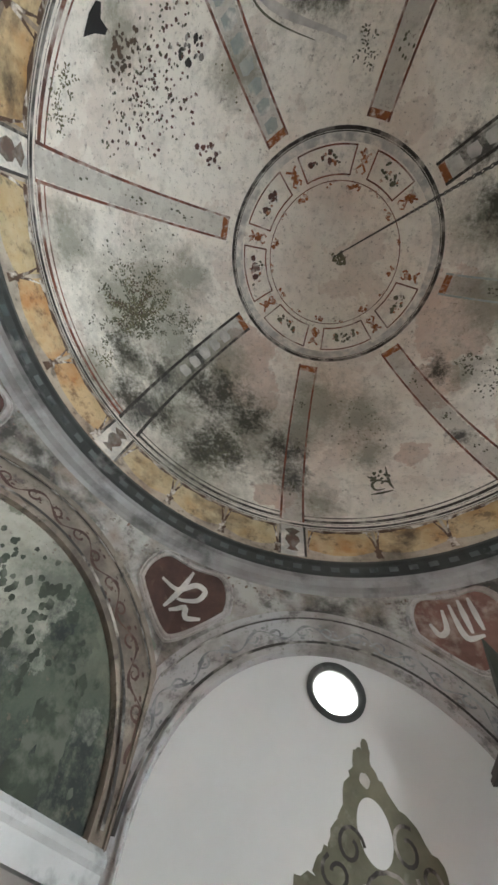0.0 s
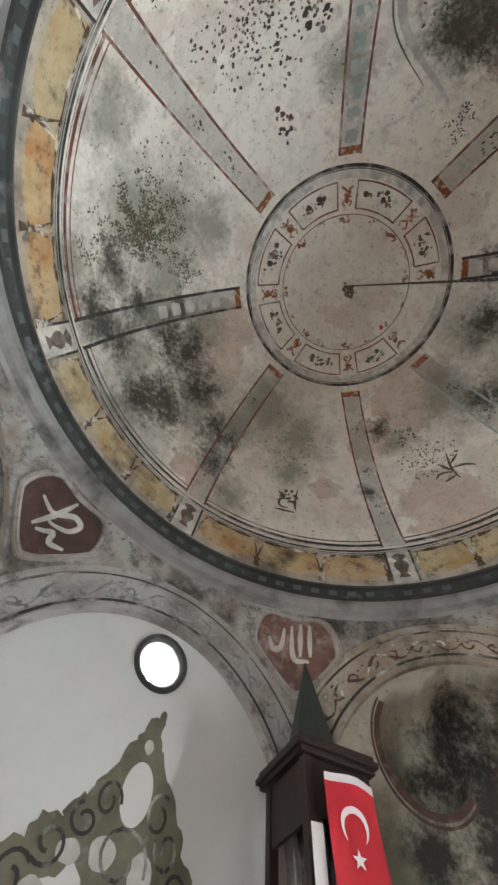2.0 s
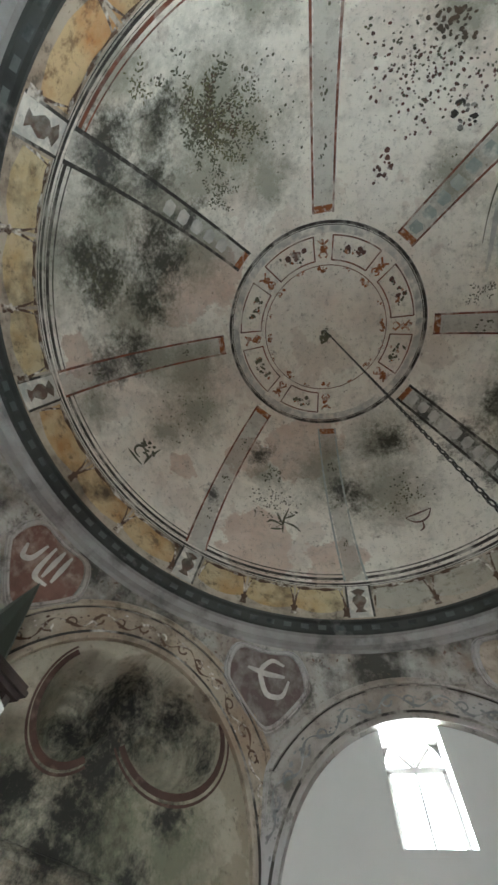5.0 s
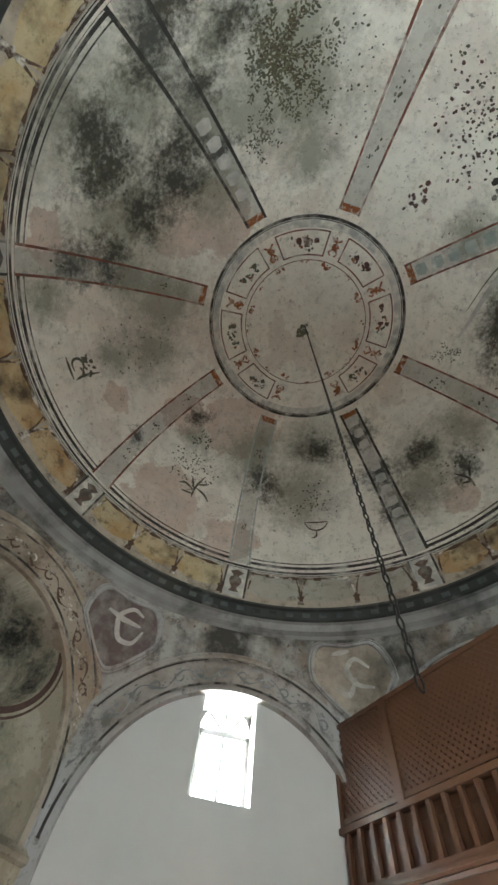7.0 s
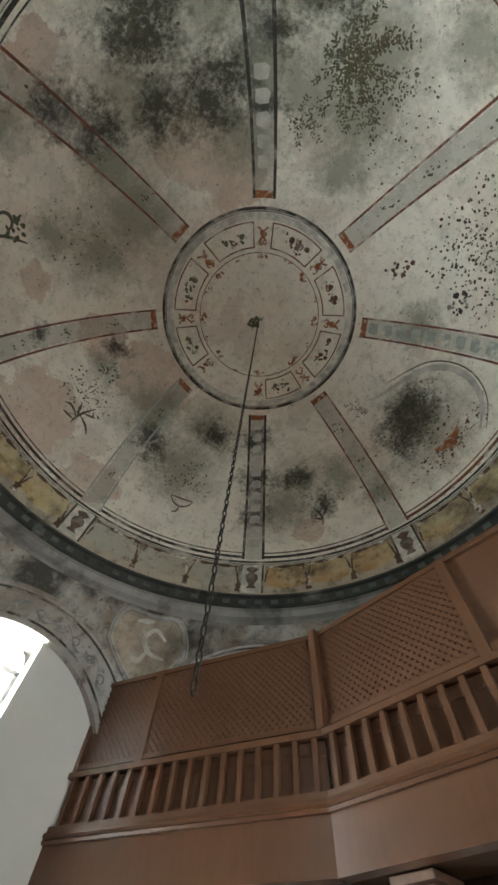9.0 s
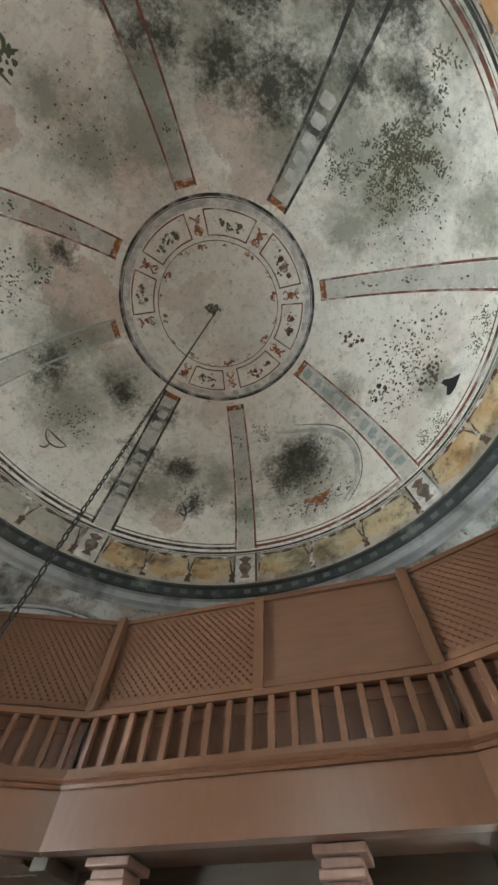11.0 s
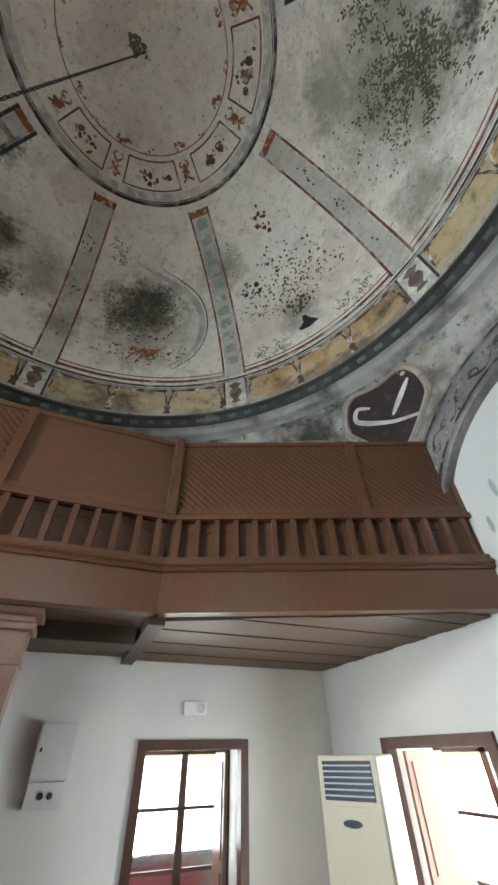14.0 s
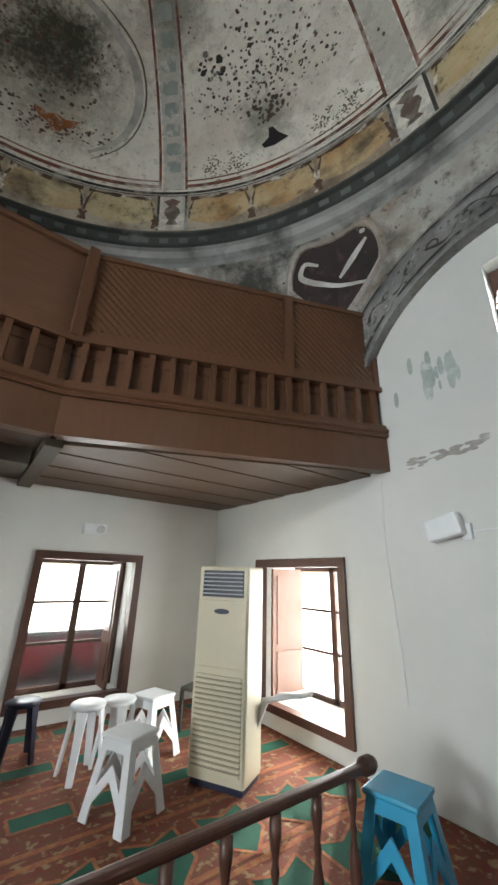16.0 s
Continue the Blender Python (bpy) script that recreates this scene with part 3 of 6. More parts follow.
def wall(name, at, u0, u1, z1, holes, thick, label):
    """A thick wall with openings: (u0, u1, z0, z1, shape); shape 'rect', 'round' or 'arched'."""
    us = sorted({u0, u1, *(h[0] for h in holes), *(h[1] for h in holes)})
    zs = sorted({-0.3, z1, *(h[2] for h in holes), *(h[3] for h in holes)})
    bm = bmesh.new()
    quad = lambda *p: fan(bm, [at(*q) for q in p])
    for a, b in zip(us, us[1:]):
        for c, d in zip(zs, zs[1:]):
            inside = [h for h in holes if h[0] <= a and b <= h[1] and h[2] <= c and d <= h[3]]
            if not inside:
                for w in (0, thick):
                    quad((a, w, c), (b, w, c), (b, w, d), (a, w, d))
                continue
    for a, b, c, d, shape in holes:
        if shape == "rect":
            edge = [(a, c), (b, c), (b, d), (a, d)]
        else:
            edge, m, r = [], (a + b) / 2, (b - a) / 2
            mid = (c + d) / 2 if shape == "round" else d - r
            n = 40
            for i in range(n):
                t = 2 * math.pi * i / n
                p = (m + r * math.cos(t), mid + r * math.sin(t))
                if shape == "arched" and math.sin(t) < 0:
                    p = (m + r * (1 if math.cos(t) > 0 else -1) * min(1, abs(math.cos(t)) * 1.5), c if abs(math.cos(t)) < 0.66 else mid + (c - mid) * min(1, 1.5 - 1.5 * abs(math.cos(t))))
                edge.append(p)
            square = []
            for p in edge:
                du, dz = p[0] - m, p[1] - (c + d) / 2
                s = min((b - a) / 2 / max(abs(du), 1e-6), (d - c) / 2 / max(abs(dz), 1e-6))
                square.append((m + du * s, (c + d) / 2 + dz * s))
            for w in (0, thick):
                for i in range(n):
                    j = (i + 1) % n
                    quad((*edge[i][:1], w, edge[i][1]), (edge[j][0], w, edge[j][1]), (square[j][0], w, square[j][1]), (square[i][0], w, square[i][1]))
        for i in range(len(edge)):
            p, q = edge[i], edge[(i + 1) % len(edge)]
            quad((p[0], 0, p[1]), (q[0], 0, q[1]), (q[0], thick, q[1]), (p[0], thick, p[1]))
    bmesh.ops.remove_doubles(bm, verts=bm.verts, dist=0.0005)
    bmesh.ops.dissolve_degenerate(bm, edges=bm.edges, dist=0.0005)
    bmesh.ops.recalc_face_normals(bm, faces=bm.faces)
    return tagged(part(name, bm, M_WHITE), label, "wall", kind="structure")


THICK = 0.8
front_at = lambda u, w, z: Vector((u, FRONT + w, z))
right_at = lambda u, w, z: Vector((RIGHT + w, u, z))
left_at = lambda u, w, z: Vector((LEFT - w, u, z))
back_at = lambda u, w, z: Vector((u, BACK - w, z))
WIN_R = (-0.18, 0.60, 3.88, 5.18)
WIN_L = (-0.14, 0.82, 3.42, 4.72)
DOOR_L = (-3.62, -2.16, 0.22, 1.88)
WIN_LOW = (-0.45, 0.95, 1.15, 2.90)
WIN_B = (-3.80, -2.52, 0.22, 1.90)
wall("wall_front", front_at, LEFT - THICK, RIGHT + THICK, 6.5, [(-0.46, 0.10, 4.40, 4.96, "round")], THICK, "white limewashed wall with a small round window")
wall("wall_right", right_at, BACK, FRONT, 6.5, [(*WIN_R, "rect"), (*WIN_LOW, "rect")], THICK, "white limewashed wall with a tall arched window")
wall("wall_left", left_at, BACK, FRONT, 6.5, [(*WIN_L, "rect"), (*DOOR_L, "rect")], THICK, "white limewashed wall with an upper and a lower window")
wall("wall_back", back_at, LEFT - THICK, RIGHT + THICK, 6.5, [(*WIN_B, "rect")], THICK, "white limewashed wall under the gallery")

bm = box(bmesh.new(), LEFT - THICK, RIGHT + THICK, BACK - THICK, FRONT + THICK, -0.3, -0.012)
tagged(part("floor", bm, M_STONE), "floor slab under the carpets", "floor", kind="structure")
bm = box(bmesh.new(), -400, 400, -400, 400, -0.9, -0.5)
tagged(part("ground", bm, M_STONE), "pale paved ground outside", "ground", kind="structure")


# corner squinches: a painted infill set back behind the diagonal arch
def squinch(k, material, hollow, label):
    at = face_frame(k)
    bm = bmesh.new()
    rows = []
    for j in range(91):
        z = Z_LEDGE + (5.45 - Z_LEDGE) * j / 90
        row = []
        for i in range(121):
            u = -1.95 + 3.9 * i / 120
            d = -0.05
            if hollow:
                inside = 0.0
                for c, zc, ru, rz in ((0.60, 4.55, 0.70, 0.62), (-0.62, 4.42, 0.46, 0.62)):
                    inside = max(inside, 1 - ((u - c) / ru) ** 2 - ((z - zc) / rz) ** 2)
                cap = 1 - (abs(u - 0.08) / (1.0 * max(5.30 - z, 0.0) ** 0.62 + 0.02)) ** 2 if 4.30 < z < 5.30 else 0.0
                inside = max(inside, min(cap, 1.0))
                depth = math.sqrt(max(inside, 0))
                d += 1.0 * depth + (0.035 * math.sin(46 * depth) if depth > 0.1 else 0) - (0.10 * abs(u + 0.2) if depth > 0 else 0) * depth
            row.append(at(u, d, z))
        rows.append(row)
    grid(bm, rows)
    ob = tagged(part("squinch", bm, material, smooth=True), label, "squinch", "corner squinches", "structure")
    if hollow:
        n = (at(0, 0, 0) - at(0, 1, 0)).normalized()
        for c, zc, ru, rz, t0, t1 in ((0.60, 4.55, 0.72, 0.64, -2.5, 0.5), (-0.62, 4.42, 0.48, 0.64, 2.3, 5.4)):
            for g, h in ((1.0, 0.035), (1.12, 0.014)):
                pts = [at(c + ru * g * math.cos(t0 + (t1 - t0) * q / 24), -0.056, zc + rz * g * math.sin(t0 + (t1 - t0) * q / 24)) for q in range(25)]
                part("niche_rim", ribbon(bmesh.new(), pts, [n] * 25, h), M_MAROON, ob, "reddish painted rim of the niche")
    if k in (5, 7):
        return ob
    bm = bmesh.new()
    fan(bm, [at(u, w, Z_LEDGE - 0.006) for u, w in ((-HALF, -0.13), (HALF, -0.13), (HALF, 0.3), (0.2, 2.6), (-0.2, 2.6), (-HALF, 0.3))])
    part("soffit", bm, material if hollow else M_WHITE, ob)
    bm = bmesh.new()
    prof = [(-0.04, 3.20), (-0.12, 3.17), (-0.17, 3.11), (-0.17, 3.07), (-0.14, 3.04), (-0.135, 2.89), (0.25, 2.89), (0.25, 3.20)]
    grid(bm, [[at(u, w, z) for w, z in prof] for u in (-HALF, -1.0, 0, 1.0, HALF)])
    part("ledge", bm, material if hollow else M_LEDGE, ob, "moulded plaster ledge")
    return ob


squinch(1, M_SQUINCH, True, "soot-stained corner squinch with a ribbed shell niche")
green_corner = squinch(3, M_GREENWALL, False, "dark green painted corner squinch above a white ledge")
corner_at = face_frame(3)
rng = random.Random(21)


def corner_blots(name, material, count, u, z, du, dz, size, tall, label):
    bm = bmesh.new()
    for q in range(count):
        x, y, r = rng.gauss(u, du), rng.gauss(z, dz), size * rng.uniform(0.5, 1.4)
        if (x * x + (y - Z_SPRING) ** 2 < 1.7 ** 2 or y < Z_SPRING) and abs(x) < 1.7 and y > 3.1:
            fan(bm, [corner_at(x + r * rng.uniform(0.6, 1.1) * math.cos(e), -0.055 - 0.0002 * q, y + tall * r * rng.uniform(0.6, 1.1) * math.sin(e)) for e in [math.pi * g / 5 for g in range(10)]])
    part(name, bm, material, green_corner, label)


corner_blots("flake", M_DARKLEAF, 60, 0.15, 4.5, 0.35, 0.3, 0.035, 1.2, "dark flaked specks")
corner_blots("painted_leaves", M_DARKLEAF, 90, 0.7, 4.1, 0.55, 0.45, 0.05, 1.4, "dark painted foliage")
corner_blots("painted_tree", M_DARKLEAF, 16, 1.25, 3.45, 0.09, 0.28, 0.10, 2.0, "dark painted cypress")
squinch(5, M_SQUINCH, True, "soot-stained corner squinch behind the gallery")
squinch(7, M_SQUINCH, True, "soot-stained corner squinch behind the gallery")


# ---- paintings on the dome ----
def dome_ribbon(bm, path, half, lift=0.005):
    pts = [dome_point(a, p, lift) for a, p in path]
    return ribbon(bm, pts, [dome_normal(a, p) for a, p in path], half)


def shifted(a, p, off):
    """Degrees round, off metres to the side of the meridian a at p."""
    return a + math.degrees(off / (RHO * math.sin(radians(p))))


STYLES = "ABCDEFGH"
for name, head, a in zip(STYLES, RIBS, RIB_FEET):
    dark = name in "CG"
    bm = bmesh.new()
    ps = [33 + (POLAR_RING - 33.2) * i / 24 for i in range(25)]
    lean = lambda p: head + (a - head) * (p - 33) / (POLAR_RING - 33)
    dome_ribbon(bm, [(lean(p), p) for p in ps], 0.205, 0.004)
    rib = part("painted_rib", bm, M_RIB, dome, "painted rib band between two dark lines")
    for side in (-1, 1):
        bm = bmesh.new()
        dome_ribbon(bm, [(shifted(lean(p), p, side * 0.215), p) for p in ps], [0.030 if dark else 0.022] * 25, 0.008)
        part("border_line", bm, M_DARK if dark else M_PALEBLUE if name == "F" else M_RED, rib)
    bm = bmesh.new()
    dome_ribbon(bm, [(head, 33.0), (head, 34.8)], 0.20, 0.010)
    part("end_block", bm, M_ORANGE, rib, "orange painted block")
    bm = bmesh.new()
    rng = random.Random(name)
    if name in "ACG":
        for i in range(11):
            p = 37 + 4.3 * i
            if name == "C" and not 6 > i >= 1:
                continue
            pts = [dome_point(shifted(lean(p), p + dp, du), p + dp, 0.010) for du, dp in ((-0.13, -1.2), (-0.05, -1.7), (0.10, -1.4), (0.14, 0.6), (0.06, 1.4), (-0.12, 1.1))]
            fan(bm, pts)
        part("rib_pattern", bm, M_PALEBLUE if name == "A" else M_CREAM, rib, "pale painted lozenges")
    else:
        for i in range(22):
            p, u = rng.choice((46, 60, 74)) + rng.gauss(0, 1.4), rng.gauss(0, 0.05)
            s = rng.uniform(0.012, 0.024)
            fan(bm, [dome_point(shifted(lean(p), p, u + s * math.cos(b)), p + math.degrees(s * 1.5 * math.sin(b) / RHO), 0.010) for b in [math.pi * q / 3 for q in range(6)]])
        part("rib_pattern", bm, M_LEAF, rib, "small painted sprigs")
    # pilaster in the band below
    bm = bmesh.new()
    grid(bm, [[foot(a + d, 4.588, z) for d in (-2.6, 0, 2.6)] for z in (7.42, 7.0, 6.66)])
    pil = part("painted_pilaster", bm, M_GREYBAND, dome, "painted pilaster with a small vase")
    bm = bmesh.new()
    vase = [(0.0, -0.26), (0.10, -0.25), (0.05, -0.16), (0.13, 0.0), (0.11, 0.1), (0.05, 0.15), (0.14, 0.26), (0.0, 0.33)]
    outline = vase + [(-u, z) for u, z in vase[::-1]]
    fan(bm, [foot(a + math.degrees(u / 4.59), 4.582, 7.03 + z) for u, z in outline])
    part("vase", bm, M_SPRIG, pil)
    bm = bmesh.new()
    for d in (-2.75, 2.75):
        pts = [foot(a + d, 4.584, z) for z in (7.42, 7.0, 6.66)]
        ribbon(bm, pts, [Vector((-math.cos(radians(a)), -math.sin(radians(a)), 0))] * 3, 0.02)
    part("pilaster_line", bm, M_DARK, pil)

# borders of the eight painted fields, and cloths in the band under them
for i, a in enumerate(RIB_FEET):
    b = RIB_FEET[(i + 1) % 8]
    b = b if b < a else b - 360
    mid = (a + b) / 2
    wide = (a - b) / 2
    bm = bmesh.new()
    for polar, half in ((83.4, 0.015), (84.8, 0.035)):
        edge = 0.23 / RHO * 57.3
        dome_ribbon(bm, [(mid + (wide - edge) * (q / 12 - 1), polar) for q in range(25)], half, 0.006)
    part("field_border", bm, M_RED if STYLES[i] in "BAH" else M_DARK, dome, "painted border line of a field")
    for c in (-1, 0, 1):
        span = (wide - 3.2) / 3
        am = mid + c * span * 2
        outline = []
        for q in range(13):
            x = q / 6 - 1
            outline.append((am + span * 0.95 * x, 6.80 + 0.10 * x * x - (0.10 if abs(x) > 0.95 else 0)))
        outline += [(am + span * 0.95, 7.36), (am - span * 0.95, 7.36)]
        bm = bmesh.new()
        rows = []
        for q in range(13):
            x = q / 6 - 1
            low = 6.76 + 0.10 * x * x
            rows.append([foot(am + span * 0.95 * x, 4.585 - 0.004 * math.cos(9 * x), low + (7.36 - low) * t / 3) for t in range(4)])
        grid(bm, rows)
        part("painted_cloth", bm, {"B": M_DRAPE_PALE if c == 1 else M_DRAPE_ORANGE, "C": M_DRAPE_PALE, "F": M_DRAPE_GREY, "E": M_DRAPE_PALE, "G": M_DRAPE, "H": M_DRAPE_PALE}.get(STYLES[i], M_DRAPE), dome, "painted hanging cloth in ochre and cream")
        bm = bmesh.new()
        fan(bm, [foot(am - span + d, 4.578, z) for d, z in ((-0.8, 6.68), (0.8, 6.68), (0.5, 6.80), (0.9, 6.86), (0.25, 6.90), (0.0, 7.02), (-0.25, 6.90), (-0.9, 6.86), (-0.5, 6.80))])
        for sgn in (-1, 1):
            pts = [foot(am + sgn * span * f, 4.5775, z) for f, z in ((0.97, 6.9), (0.93, 7.1), (0.80, 7.34))]
            ribbon(bm, pts, [Vector((-math.cos(radians(am)), -math.sin(radians(am)), 0))] * 3, [0.012, 0.02, 0.008])
        pts = [foot(am + span * (q / 4 - 1) * 0.92, 4.578, 7.335) for q in range(9)]
        ribbon(bm, pts, [Vector((-math.cos(radians(am)), -math.sin(radians(am)), 0))] * 9, [0.028 + 0.02 * math.sin(q * 1.7 + i + c) for q in range(9)])
        part("cloth_knot", bm, M_BROWNLINE, dome, "dark painted knot between cloths")

# medallion round the crown
medallion = None
bm = bmesh.new()
for polar, half in ((30.6, 0.035), (29.9, 0.012)):
    dome_ribbon(bm, [(5 * q, polar) for q in range(73)], half, 0.006)
medallion = part("medallion_ring", bm, M_DARK, dome, "dark painted ring round the crown of the dome")
bm = bmesh.new()
dome_ribbon(bm, [(5 * q, 28.7) for q in range(73)], 0.075, 0.005)
part("ring_band", bm, M_GREYBAND, medallion)
bm = bmesh.new()
dome_ribbon(bm, [(5 * q, 19.2) for q in range(73)], 0.010, 0.006)
part("ring_line", bm, M_RED, medallion)


def blots(bm, angle, polar, across, deep, count, size, rng, lift=0.008):
    """Small painted blots strewn round a place on the dome."""
    for _ in range(count):
        e, f = rng.uniform(0, 6.2832), 1.9 * math.sqrt(rng.random()) * rng.uniform(0.55, 1.0)
        u, v = across * f * math.cos(e), deep * f * math.sin(e)
        s = size * rng.uniform(0.6, 1.4)
        p = polar + math.degrees(v / RHO)
        turn, thin = rng.uniform(0, 3.14), rng.uniform(0.45, 1.0)
        shape = []
        for q in range(7):
            b = 2 * math.pi * q / 7
            k = s * rng.uniform(0.75, 1.15)
            x, y = k * math.cos(b), k * thin * math.sin(b)
            shape.append((x * math.cos(turn) - y * math.sin(turn), x * math.sin(turn) + y * math.cos(turn)))
        fan(bm, [dome_point(shifted(angle, p, u + x), p + math.degrees(y / RHO), lift + 0.0004 * rng.random()) for x, y in shape])
    return bm


for i, a in enumerate(RIBS):
    b = RIBS[(i + 1) % 8]
    b = b if b < a else b - 360
    lo, hi = b + 6.1, a - 6.1
    rng = random.Random(40 + i)
    if STYLES[i] != "F":
        bm = bmesh.new()
        line = lambda q0, p0, q1, p1: dome_ribbon(bm, [(q0 + (q1 - q0) * t / 8, p0 + (p1 - p0) * t / 8) for t in range(9)], 0.016, 0.007)
        line(lo, 27.2, hi, 27.2), line(lo + 0.8, 20.6, hi - 0.8, 20.6), line(lo, 27.3, lo + 0.8, 20.5), line(hi, 27.3, hi - 0.8, 20.5)
        cart = part("cartouche", bm, M_RED, medallion, "red painted frame with flowers")
        for mat, n, s in ((M_PETAL if STYLES[i] in "HBA" else M_OLIVE, 6, 0.062), (M_ORANGE, 4, 0.045), (M_LEAF, 10, 0.032)):
            bm = blots(bmesh.new(), (lo + hi) / 2, 23.9, 0.20, 0.10, n, s, rng)
            part("flower", bm, mat, cart)
    bm = bmesh.new()
    blots(bm, a, 24.0, 0.04, 0.13, 8, 0.055, rng)
    for sgn in (-1, 1):
        dome_ribbon(bm, [(a, 23.5), (shifted(a, 22.0, 0.10 * sgn), 22.0), (shifted(a, 21.2, 0.05 * sgn), 21.2)], 0.022, 0.008)
        dome_ribbon(bm, [(a, 24.8), (shifted(a, 26.0, 0.12 * sgn), 26.0)], 0.022, 0.008)
    part("figure_ornament", bm, M_ORANGE, medallion, "orange painted vase ornament")
    for d, s, n in ((0, 0.042, 7), (22.5, 0.026, 4)):
        bm = blots(bmesh.new(), a - d, 18.0 if d == 0 else 18.6, 0.09, 0.035, n, s, rng)
        part("small_sprig", bm, M_ORANGE, medallion)
rng = random.Random(7)
part("crown_flower", blots(bmesh.new(), 0, 2.0, 0.10, 0.12, 34, 0.05, rng), M_OLIVE, medallion, "painted rosette at the crown")


def foliage(label, angle, polar, across, deep, count, size, material, seed, name="painted_foliage"):
    bm = blots(bmesh.new(), angle, polar, across, deep, count, size, random.Random(seed))
    return tagged(part(name, bm, material, dome, label), kind="stuff" if count > 300 else "")



M_BROWNLEAF = paint("brown_leaf_paint", (0.11, 0.075, 0.05), fade=(0.60, 0.8), second=(0.06, 0.05, 0.04))


def frond_tree(label, angle, polar, count, wide, tall, low, leaf, material, seed):
    """Fronds of paired leaves all round a root: tall towards growing angles, low behind, wide along the meridian."""
    rng = random.Random(seed)
    bm = bmesh.new()
    for k in range(count):
        way = 2 * math.pi * (k + rng.uniform(0.15, 0.85)) / count
        ahead = tall if math.cos(way) > 0 else low
        long = rng.uniform(0.82, 1.06) / math.sqrt((math.cos(way) / ahead) ** 2 + (math.sin(way) / wide) ** 2)
        bend = rng.uniform(-0.4, 0.4)
        steps = max(int(long / (leaf * 1.15)), 2)
        slip = rng.random()
        for j in range(int(steps * 0.12) + 1, steps + 1):
            d = long * (j - slip + rng.uniform(-0.25, 0.25)) / steps
            w = way + bend * j / steps + rng.gauss(0, 0.04)
            for side in (-1, 1):
                if rng.random() < 0.14:
                    continue
                t = w + side * rng.uniform(0.35, 1.2)
                cu, cv = d * math.cos(w) + leaf * 0.75 * math.cos(t), d * math.sin(w) + leaf * 0.75 * math.sin(t)
                s = leaf * rng.uniform(0.6, 1.2)
                shape = [(cu + s * (0.62 * math.cos(b) * math.cos(t) - 0.30 * math.sin(b) * math.sin(t)), cv + s * (0.62 * math.cos(b) * math.sin(t) + 0.30 * math.sin(b) * math.cos(t))) for b in [math.pi * q / 3 for q in range(6)]]
                fan(bm, [dome_point(shifted(angle, polar + math.degrees(y / RHO), x), polar + math.degrees(y / RHO), 0.008 + 0.0005 * rng.random()) for x, y in shape])
    return tagged(part("painted_tree", bm, material, dome, label), kind="stuff")


def bouquet(label, angle, polar, count, tall, wide, dot, material, seed):
    """Blossoms on arching stems that rise from a vase towards the crown."""
    rng = random.Random(seed)
    bm = bmesh.new()
    for k in range(count):
        x = 2 * (k + rng.random()) / count - 1
        long = tall * (1 - 0.55 * abs(x)) * rng.uniform(0.75, 1.05)
        for j in range(int(0.28 * long / (dot * 4.2)) + 1, int(long / (dot * 4.2))):
            t = j * dot * 4.2 / long
            u, v = wide * x * t ** 0.6 + rng.gauss(0, 0.07), -long * t + 0.35 * x * x * t * t + rng.gauss(0, 0.07)
            s, turn = dot * rng.uniform(0.6, 1.25), rng.uniform(0, 3.14)
            shape = []
            for q in range(7):
                c, d = s * math.cos(2 * math.pi * q / 7) * rng.uniform(0.8, 1.1), 0.75 * s * math.sin(2 * math.pi * q / 7) * rng.uniform(0.8, 1.1)
                shape.append((u + c * math.cos(turn) - d * math.sin(turn), v + c * math.sin(turn) + d * math.cos(turn)))
            fan(bm, [dome_point(shifted(angle, polar + math.degrees(y / RHO), xx), polar + math.degrees(y / RHO), 0.008 + 0.0005 * rng.random()) for xx, y in shape])
    return tagged(part("painted_flowers", bm, material, dome, label), kind="stuff")


def brush(name, label, angle, polar, lines, half, material):
    """Brush strokes round a place on the dome, in metres."""
    bm = bmesh.new()
    for line in lines:
        path = []
        for (x0, y0), (x1, y1) in zip(line, line[1:]):
            path += [(x0 + (x1 - x0) * q / 4, y0 + (y1 - y0) * q / 4) for q in range(4)]
        path.append(line[-1])
        for _ in range(3):
            path = path[:1] + [tuple((path[q - 1][d] + path[q][d] + path[q + 1][d]) / 3 for d in (0, 1)) for q in range(1, len(path) - 1)] + path[-1:]
        n = len(path) - 1
        dome_ribbon(bm, [(shifted(angle, polar + math.degrees(y / RHO), x), polar + math.degrees(y / RHO)) for x, y in path], [half * (0.35 + 0.65 * math.sin(math.pi * q / n)) for q in range(n + 1)], 0.009)
    return part(name, bm, material, dome, label)


# tree between two ribs, with shrubs at its foot
frond_tree("painted tree with many small dark leaves", 157, 63.5, 27, 1.15, 1.10, 0.30, 0.056, M_LEAF, 1)
frond_tree("painted tree with many small dark leaves", 159, 62.5, 21, 0.90, 0.85, 0.25, 0.052, M_OLIVELEAF, 2)
frond_tree("painted tree with many small dark leaves", 160, 64, 13, 0.60, 0.60, 0.25, 0.055, M_BROWNLEAF, 4)
frond_tree("low painted shrubs beside the tree", 150, 50, 9, 0.50, 0.50, 0.15, 0.05, M_LEAF, 3)
frond_tree("low painted shrubs beside the tree", 152, 79, 8, 0.30, 0.40, 0.15, 0.05, M_OLIVELEAF, 5)
foliage("scattered painted leaves", 174, 60, 0.35, 0.75, 60, 0.022, M_LEAF, 2)
